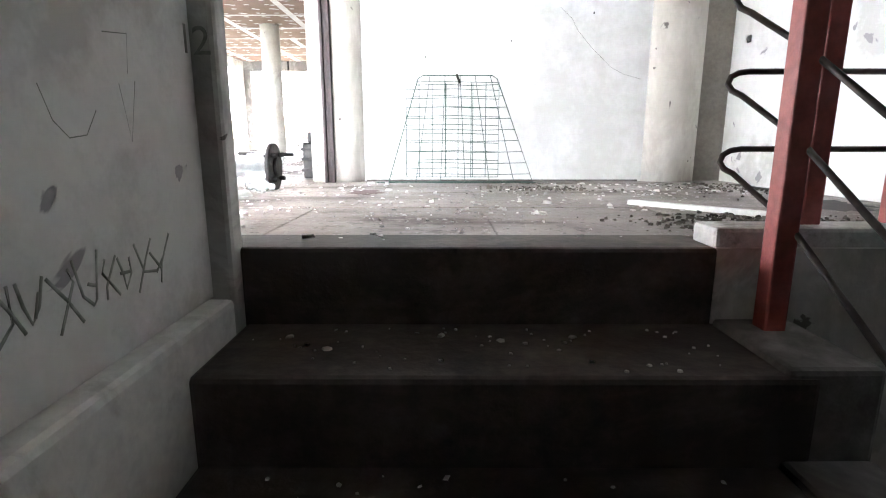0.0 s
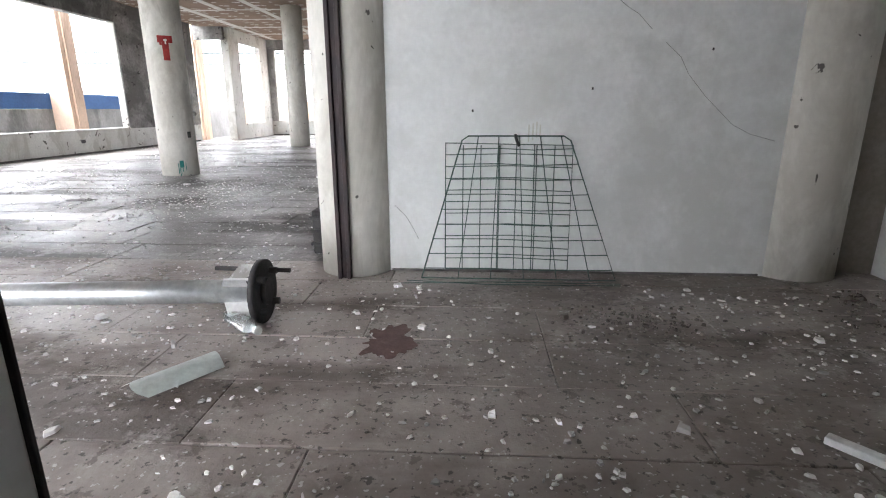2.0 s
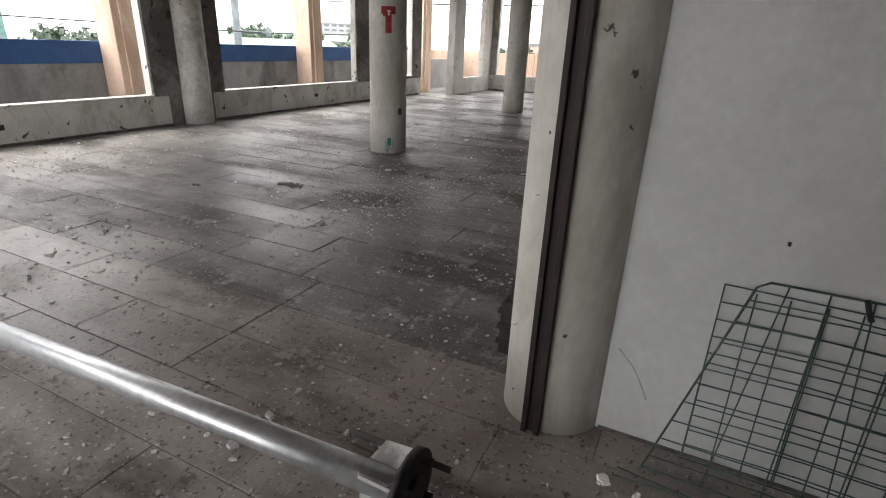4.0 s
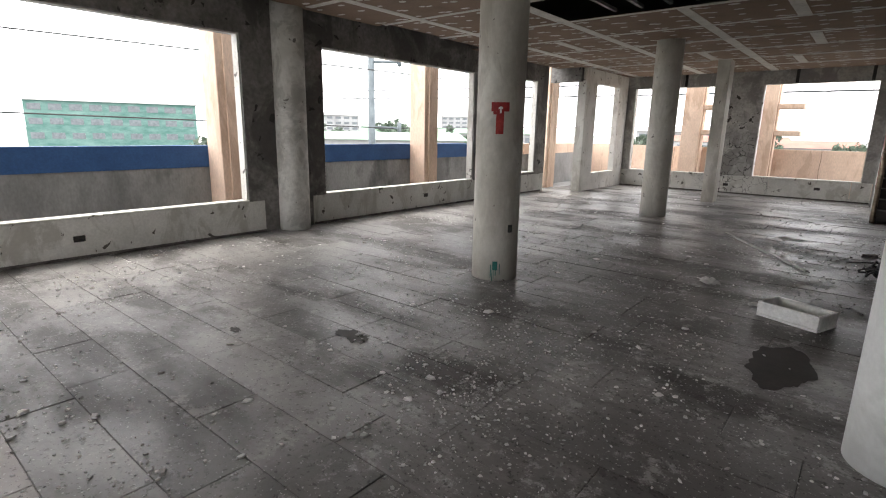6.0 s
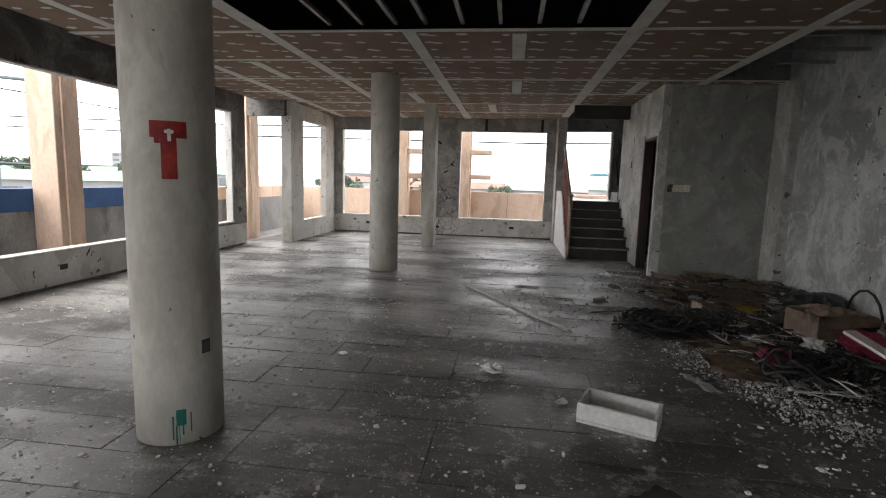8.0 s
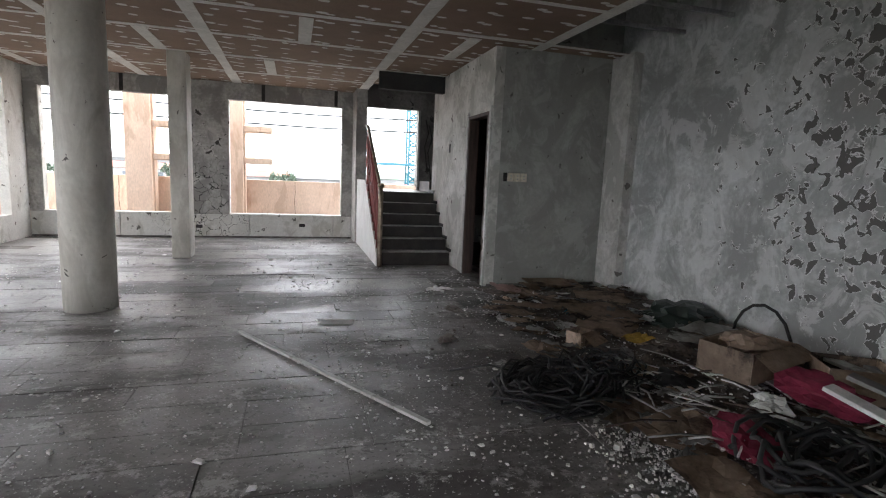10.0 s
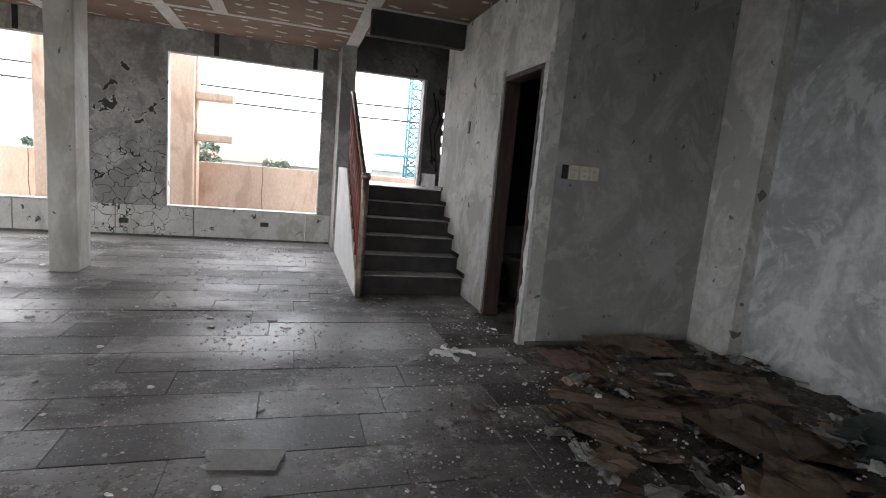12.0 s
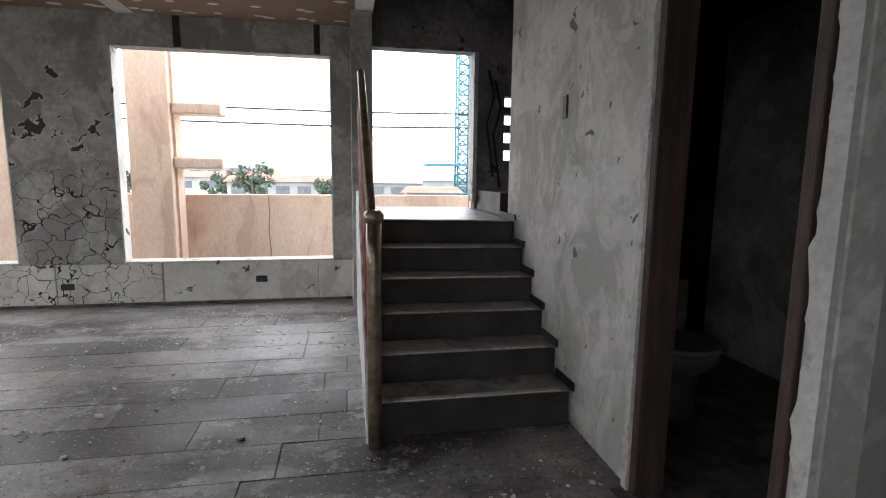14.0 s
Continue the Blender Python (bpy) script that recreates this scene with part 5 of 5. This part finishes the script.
while len(spots) < 8500:
    x, y = q.uniform(-6.3, 2.15), q.uniform(1.55, 17.0)
    if inside(x, y) and noise.noise(Vector((x * 0.9, y * 0.9, 3))) + 0.8 * noise.noise(Vector((x * 3, y * 3, 8))) > q.uniform(-0.2, 0.75):
        spots.append((x, y))
for cx, cy, sd, n in ((-2.0, 5.6, 0.35, 260), (-2.5, 6.2, 0.4, 220), (-1.35, 10.6, 0.4, 240), (-1.9, 5.2, 0.25, 160), (-0.4, 9.0, 0.5, 160), (-0.9, 3.1, 0.25, 130), (-0.35, 3.9, 0.5, 160), (0.4, 13.3, 0.25, 130), (-0.2, 12.4, 0.4, 120), (-3.9, 6.7, 0.6, 150)):
    for _ in range(n):
        x, y = q.gauss(cx, sd), q.gauss(cy, sd)
        if inside(x, y): spots.append((x, y))
scatter("plaster_chips", "scattered white plaster chips on the floor", spots, (0.003, 0.014), CHIP, 41, 0.28)
flakes = []
while len(flakes) < 340:
    x, y = q.uniform(-5.8, 1.6), q.uniform(1.8, 15.5)
    if inside(x, y) and (y > 3.8 or q.random() < 0.25):
        flakes.append((x, y))
scatter("paint_flakes", "larger curled white paint flakes strewn over the floor", flakes, (0.008, 0.028), CHIP, 47, 0.16)
dark = []
for cx, cy, sx, sy, n in ((1.04, 3.02, 0.14, 0.1, 220), (1.5, 1.84, 0.18, 0.09, 600), (2.0, 3.1, 0.14, 0.22, 240), (1.0, 9.8, 0.55, 1.0, 1500), (0.6, 12.0, 0.4, 0.35, 300), (0.0, 11.2, 0.4, 0.6, 120), (-0.4, 10.5, 0.4, 0.4, 80)):
    for _ in range(n):
        x, y = q.gauss(cx, sx), q.gauss(cy, sy)
        if inside(x, y) and x < 2.2: dark.append((x, y))
scatter("dark_rubble", "heaps of small dark rubble and ash", dark, (0.003, 0.011), DUST, 42, 0.5)
grav = []
for _ in range(2600):
    u = q.random()
    x, y = (0.05 + 0.42 * u + q.gauss(0, 0.13), 9.3 - 1.45 * u + q.gauss(0, 0.12)) if q.random() < 0.72 else (q.gauss(0.95, 0.25), q.gauss(8.6, 0.2))
    grav.append((x, y))
scatter("gravel", "pale gravel strip spilt beside the rubbish", grav, (0.005, 0.011), GRAVEL, 43, 0.8)
litter = []
while len(litter) < 900:
    x, y = q.gauss(1.0, 0.45), q.gauss(10.0, 1.1)
    if inside(x, y) and 0.1 < x < 2.15 and y < 12.6:
        litter.append((x, y))
lit = scatter("litter", "small pale scraps strewn over the rubbish", litter, (0.004, 0.013), CHIP, 46, 0.4)
lit.location.z = 0.05
stepchips = [(q.uniform(0.1, 1.1), q.uniform(1.19, 1.42)) for _ in range(60)]
sc = scatter("step_chips", "white plaster crumbs on the dark step", stepchips, (0.003, 0.008), CHIP, 44, 0.2)
sc.location.z = -0.18
sc2 = scatter("step_chips", "white plaster crumbs on the dark step", [(q.uniform(0.1, 1.1), q.uniform(0.92, 1.14)) for _ in range(25)], (0.003, 0.007), CHIP, 45, 0.2)
sc2.location.z = -0.36
strips = random.Random(8)
for i in range(110):
    bm = bmesh.new()
    ln = strips.uniform(0.12, 0.45)
    tube(bm, [(0, 0, 0.012), (ln * 0.5, strips.uniform(-0.03, 0.03), 0.03), (ln, 0, 0.012)], 0.006, 5)
    ob = solid("wood_splinter", bm, strips.choice((FOAM, PALE, PALE, GREY, WOOD)), "thin broken splinter in the rubbish", "splinter", "splinters")
    ob.matrix_basis = pose(strips.uniform(0.3, 1.7), strips.uniform(8.2, 9.9), strips.uniform(0.02, 0.08), 0, 0, strips.uniform(0, 180))

# ---- outside: parapets, peach pillars ----
bm = bmesh.new()
box(bm, -7.62, -7.47, -3, 19.0, -0.3, 0.775)
structure("parapet_west", bm, PARAPET, "weathered grey concrete parapet")
bm = bmesh.new()
box(bm, -7.625, -7.465, -3, 14.2, 0.777, 1.06)
structure("parapet_band", bm, BLUE, "faded blue painted top band of the parapet")
bm = bmesh.new()
box(bm, -7.625, -7.465, 14.202, 19.0, 0.777, 1.04)
box(bm, -7.46, 3.2, 18.75, 18.9, -0.3, 1.03)
structure("parapet_north", bm, ORANGE, "peach painted stained parapet", "wall")
def pillar(x0, x1, y0, y1, label, brackets=()):
    t = thing("facade_pillar", label, "pillar", group="facade pillars")
    part("shaft", bevelled(x0, x1, y0, y1, -0.3, 4.2, 0.012), ORANGE, t)
    bm = bmesh.new()
    box(bm, x1 + 0.001, x1 + 0.03, y0 + 0.1, y1 - 0.1, -0.3, 4.2)
    part("rib", bm, ORANGE, t)
    for z in brackets:
        part("bracket", bevelled(x1 + 0.002, x1 + 0.55, y0 + 0.05, y1 - 0.05, z, z + 0.13, 0.02), ORANGE, t, "short projecting fin")
for x in (-6.2, -4.9, -3.6, -1.55, -0.25, 1.1):
    bm = bmesh.new()
    tube(bm, [(x, 18.749, 0.05), (x + 0.012, 18.749, 0.3), (x - 0.008, 18.749, 0.55), (x + 0.006, 18.749, 0.8), (x, 18.749, 1.02)], 0.006, 5)
    solid("parapet_crack", bm, surface("rusty_crack", (0.16, 0.10, 0.07), (0.28, 0.18, 0.13), scale=9) if x < -6 else bpy.data.materials["rusty_crack"], "rust-stained vertical joint in the peach parapet", "crack", "parapet cracks")
pillar(-7.46, -7.08, 6.8, 7.2, "peach painted facade pillar with peeling edges")
pillar(-7.46, -7.08, 10.75, 11.13, "peach painted facade pillar with peeling edges")
pillar(-7.46, -7.0, 15.3, 15.8, "peach painted facade pillar beside the open doorway")
pillar(-7.46, -7.08, 2.6, 3.0, "peach painted facade pillar with peeling edges")
pillar(-3.0, -2.55, 18.3, 18.74, "peach facade pillar with projecting fins", (1.35, 1.98))
pillar(-4.65, -4.2, 18.3, 18.74, "peach facade pillar with projecting fins", (1.35, 1.98))
# ---- outside: the far city ----
def block(x, y, w, d, z1, storeys, material, roof, label, turn=0.0, bays=6):
    b = thing("far_building", label, "building", (x, y, -7.0), turn=turn)
    bm = bmesh.new()
    box(bm, -w, w, -d, d, 0, z1)
    part("wall", bm, material, b)
    bm = bmesh.new()
    v = [bm.verts.new(p) for p in ((-w - .6, -d - .6, z1), (w + .6, -d - .6, z1), (w + .6, d + .6, z1), (-w - .6, d + .6, z1), (-w, 0, z1 + d * 0.22), (w, 0, z1 + d * 0.22))]
    for f in ((0, 1, 5, 4), (2, 3, 4, 5), (1, 2, 5), (3, 0, 4), (3, 2, 1, 0)):
        bm.faces.new([v[i] for i in f])
    part("roof", bm, roof, b)
    sh = z1 / storeys
    for s_ in range(storeys):
        for k in range(bays):
            bm = bmesh.new()
            xx = -w + (k + 0.5) * 2 * w / bays
            box(bm, xx - 0.32 * w * 2 / bays, xx + 0.32 * w * 2 / bays, -d - 0.12, -d + 0.05, sh * s_ + sh * 0.35, sh * s_ + sh * 0.78)
            part("window", bm, DARKGLASS, b)
block(-162, 58, 19, 8, 14, 4, NETTING, GREY, "building wrapped in green site netting", 69, 9)
block(-60, 57, 14, 5, 7.0, 2, FACADE, ROOFGREEN, "long white building with a pale green roof", 48, 10)
block(-85, 110, 24, 6, 8.0, 2, FACADE, ROOFGREEN, "long white building with a pale green roof", 52, 12)
block(-210, 170, 12, 6, 15, 6, FACADE, GREY, "distant pale apartment building", 55, 6)
block(-200, 260, 12, 6, 17, 7, FACADE, GREY, "distant pale apartment building", 40, 6)
block(-40, 170, 18, 6, 9.5, 3, FACADE, GREY, "distant white concrete office building", 10, 8)
block(-12, 110, 9, 5, 6.8, 2, FACADE, ROOFRED, "distant house with a rusty red roof", 5, 5)
block(4, 120, 12, 6, 6.6, 2, FACADE, GREY, "distant low white house", -8, 6)
block(20, 95, 8, 5, 7.4, 2, FACADE, ROOFGREEN, "distant house with a green roof", -14, 4)
block(8, 64, 2.5, 2.5, 6.6, 2, FACADE, ROOFRED, "small tower with a red roof", -10, 2)
block(-30, 140, 14, 6, 7.2, 2, FACADE, ROOFRED, "distant house with a rusty red roof", 14, 6)
def tree(x, y, h, w, label, seed):
    r = random.Random(seed)
    t = thing("tree", label, "tree", (x, y, -7.0))
    bm = bmesh.new()
    tube(bm, [(0, 0, 0), (0.1, 0, h * 0.3), (0, 0.1, h * 0.6)], [0.35, 0.26, 0.14], 7)
    for k in range(4):
        a = k * 1.6
        tube(bm, [(0, 0, h * 0.45), (w * 0.5 * math.cos(a), w * 0.5 * math.sin(a), h * 0.72)], [0.14, 0.05], 5)
    part("trunk", bm, BARK, t)
    verts, faces = [], []
    clumps = [(r.gauss(0, w * 0.45), r.gauss(0, w * 0.45), h * r.uniform(0.5, 0.84), r.uniform(0.5, 1.1)) for _ in range(16)]
    for cx, cy, cz, cr in clumps:
        for _ in range(60):
            d = Vector((r.gauss(0, 1), r.gauss(0, 1), r.gauss(0, 0.8)))
            p = Vector((cx, cy, cz)) + d.normalized() * cr * r.uniform(0.5, 1.1)
            a, b = Vector((r.uniform(-1, 1), r.uniform(-1, 1), r.uniform(-1, 1))) * 0.3, Vector((r.uniform(-1, 1), r.uniform(-1, 1), r.uniform(-1, 1))) * 0.3
            i = len(verts)
            verts += [p + a, p + b, p - a, p - b]
            faces.append((i, i + 1, i + 2, i + 3))
    me = bpy.data.meshes.new("crown")
    me.from_pydata(verts, [], faces)
    me.materials.append(LEAF)
    c = new("crown", me)
    c.parent = t
for i, (x, y, h, w) in enumerate(((-14, 90, 10.6, 3), (-3, 84, 9.2, 2.2), (-22, 110, 9.6, 4), (-62, 62, 11, 5), (-66, 68, 11, 5), (-72, 58, 10.5, 5), (-58, 78, 10.5, 4), (-50, 30, 9.2, 3), (-30, 88, 9.5, 4))):
    tree(x, y, h, w, "leafy green tree among far roofs", 60 + i)
pp = thing("utility_pole", "grey steel power line pole with a cross arm", "utility pole", (-25.9, 26.7, -7.0))
bm = bmesh.new()
tube(bm, [(0, 0, 0), (0, 0, 15)], [0.26, 0.2], 14)
part("shaft", bm, POLE, pp)
for z in (8.5, 12.5):
    bm = bmesh.new()
    tube(bm, [(0, 0, z), (1.6, 0.9, z - 0.05)], 0.09, 6)
    tube(bm, [(1.6, 0.9, z - 0.3), (1.6, 0.9, z + 0.3)], 0.13, 6)
    part("cross_arm", bm, POLE, pp)
far_pole = thing("utility_pole", "distant grey pole carrying the power lines", "utility pole", (40, 47, -7.0))
bm = bmesh.new()
tube(bm, [(0, 0, 0), (0, 0, 14)], [0.24, 0.18], 12)
part("shaft", bm, POLE, far_pole)
for z in (4.4, 5.3):
    bm = bmesh.new()
    tube(bm, [(-60, 48, z + 0.9), (-25, 46.5, z + 0.1), (0, 46, z - 0.1), (40, 47, z + 0.7)], 0.06, 5)
    solid("power_line", bm, CABLE, "dark power line crossing the sky", "power line", "power lines")
for z in (2.2, 5.6):
    bm = bmesh.new()
    tube(bm, [(-36, -20, z), (-24.6, 27.3, z - 0.75), (-30, 90, z + 0.4)], 0.035, 5)
    solid("power_line", bm, CABLE, "dark power line crossing the sky", "power line", "power lines")
sc_t = thing("scaffold_tower", "blue lattice scaffold tower beyond the roofs", "scaffold tower", (13.0, 75.2, -7.0))
for x in (0, 1.6):
    for y in (0, 1.6):
        bm = bmesh.new()
        tube(bm, [(x, y, 0), (x, y, 24)], 0.14, 5)
        part("leg", bm, CRANEBLUE, sc_t)
for k in range(20):
    bm = bmesh.new()
    z = k * 1.2
    tube(bm, [(0, 0, z), (1.6, 0, z + 1.2)], 0.1, 4)
    part("brace", bm, CRANEBLUE, sc_t)
    bm = bmesh.new()
    tube(bm, [(1.6, 1.6, z), (0, 1.6, z + 1.2)], 0.1, 4)
    part("brace", bm, CRANEBLUE, sc_t)
    bm = bmesh.new()
    tube(bm, [(0, 0, z), (1.6, 0, z)], 0.1, 4)
    part("ledger", bm, CRANEBLUE, sc_t)
part("platform", bevelled(-4, 3, -1, 3, 9.4, 9.7, 0.03), CRANEBLUE, sc_t)

bm = bmesh.new()
tube(bm, [(0.56, 14.0, 2.74), (0.565, 14.0, 2.6), (0.555, 14.01, 2.45), (0.57, 14.0, 2.36)], 0.004, 6)
solid("hanging_wire", bm, PALE, "thin pale wire hanging from the ceiling", "wire")
for x, y, a_, b_ in ((0.79, 16.68, 1.3, 2.3), (0.86, 16.68, 1.2, 2.2)):
    bm = bmesh.new()
    tube(bm, [(x, y, b_), (x + 0.05, y - 0.02, b_ - 0.25), (x - 0.02, y - 0.03, b_ - 0.5), (x + 0.06, y - 0.01, a_)], 0.012, 6)
    solid("hanging_wire", bm, IRON, "dark torn cable hanging on the rough wall", "wire")

# ---- floor slabs, one by one ----
q = random.Random(5)
LEN = (0.62, 0.93, 1.24)
ROW = 0.30
def slab_mesh(ln):
    bm = bevelled(0.0014, ln - 0.0014, 0.0014, ROW - 0.0014, -0.0125, 0.0, 0.002, 1)
    return mesh_of("slab", bm, TILE)
slab_meshes = {ln: slab_mesh(ln) for ln in LEN}
near, rest, dark_ones = [], [], []
DARK_AT = ((-0.95, 11.69), (-1.68, 14.45), (-0.75, 14.75), (-2.5, 14.45), (0.2, 13.2), (-1.6, 13.1), (-2.9, 12.9), (0.3, 11.9), (-2.2, 16.0), (-3.9, 15.2))
TILE_DARK = floor_slabs("dark_replacement_slab", ((0.06, 0.057, 0.055), (0.10, 0.096, 0.092)), GRIME, False, (), (0.2, 0.195, 0.19))
yy = 1.635
while yy < 17.18:
    x = -6.455 + q.choice((0, -0.31, -0.62, -0.45))
    while x < 2.22:
        ln = q.choice(LEN)
        mid = x + ln / 2
        ok = not ((mid > 0.62 and yy > 12.7) or (mid < -5.8 and yy > 14.75))
        if ok:
            (dark_ones if any(x < a < x + ln and yy < b < yy + ROW for a, b in DARK_AT) else near if (-2.6 < mid < 1.2 and 6.4 < yy < 14.4) else rest).append((x, yy, ln))
        x += ln
    yy += ROW
rest += near[300:]
for x, y, ln in near[:300]:
    ob = new("slab", slab_meshes[ln])
    ob.parent = floor
    ob.matrix_basis = pose(x, y, q.uniform(-0.0035, 0.0), q.uniform(-0.25, 0.25), q.uniform(-0.12, 0.12), q.uniform(-0.2, 0.2))
for x, y, ln in dark_ones:
    ob = new("slab", mesh_of("slab", bevelled(0.0014, ln - 0.0014, 0.0014, ROW - 0.0014, -0.0125, 0.0, 0.002, 1), TILE_DARK))
    ob.parent = floor
    ob.matrix_basis = pose(x, y, -0.001)
verts, faces = [], []
for x, y, ln in rest:
    i, z, g = len(verts), q.uniform(-0.0035, 0.0), 0.0012
    verts += [(a, b, c) for c, e in ((-0.0125, 0), (z - 0.002, 0), (z, 0.003)) for a, b in ((x + g + e, y + g + e), (x + ln - g - e, y + g + e), (x + ln - g - e, y + ROW - g - e), (x + g + e, y + ROW - g - e))]
    faces += [[i + r_ * 4 + k, i + r_ * 4 + (k + 1) % 4, i + r_ * 4 + 4 + (k + 1) % 4, i + r_ * 4 + 4 + k] for r_ in (0, 1) for k in range(4)] + [[i + 8, i + 9, i + 10, i + 11]]
me = bpy.data.meshes.new("slabs_joined")
me.from_pydata(verts, [], faces)
me.materials.append(TILE_FAR)
me.materials.append(TILE_LANDING)
me.polygons.foreach_set("material_index", [1 if rest[k // 9][1] < 3.55 else 0 for k in range(len(me.polygons))])
ob = tagged(new("slabs_joined", me), "worn dusty floor slabs", kind="stuff")
ob.parent = floor
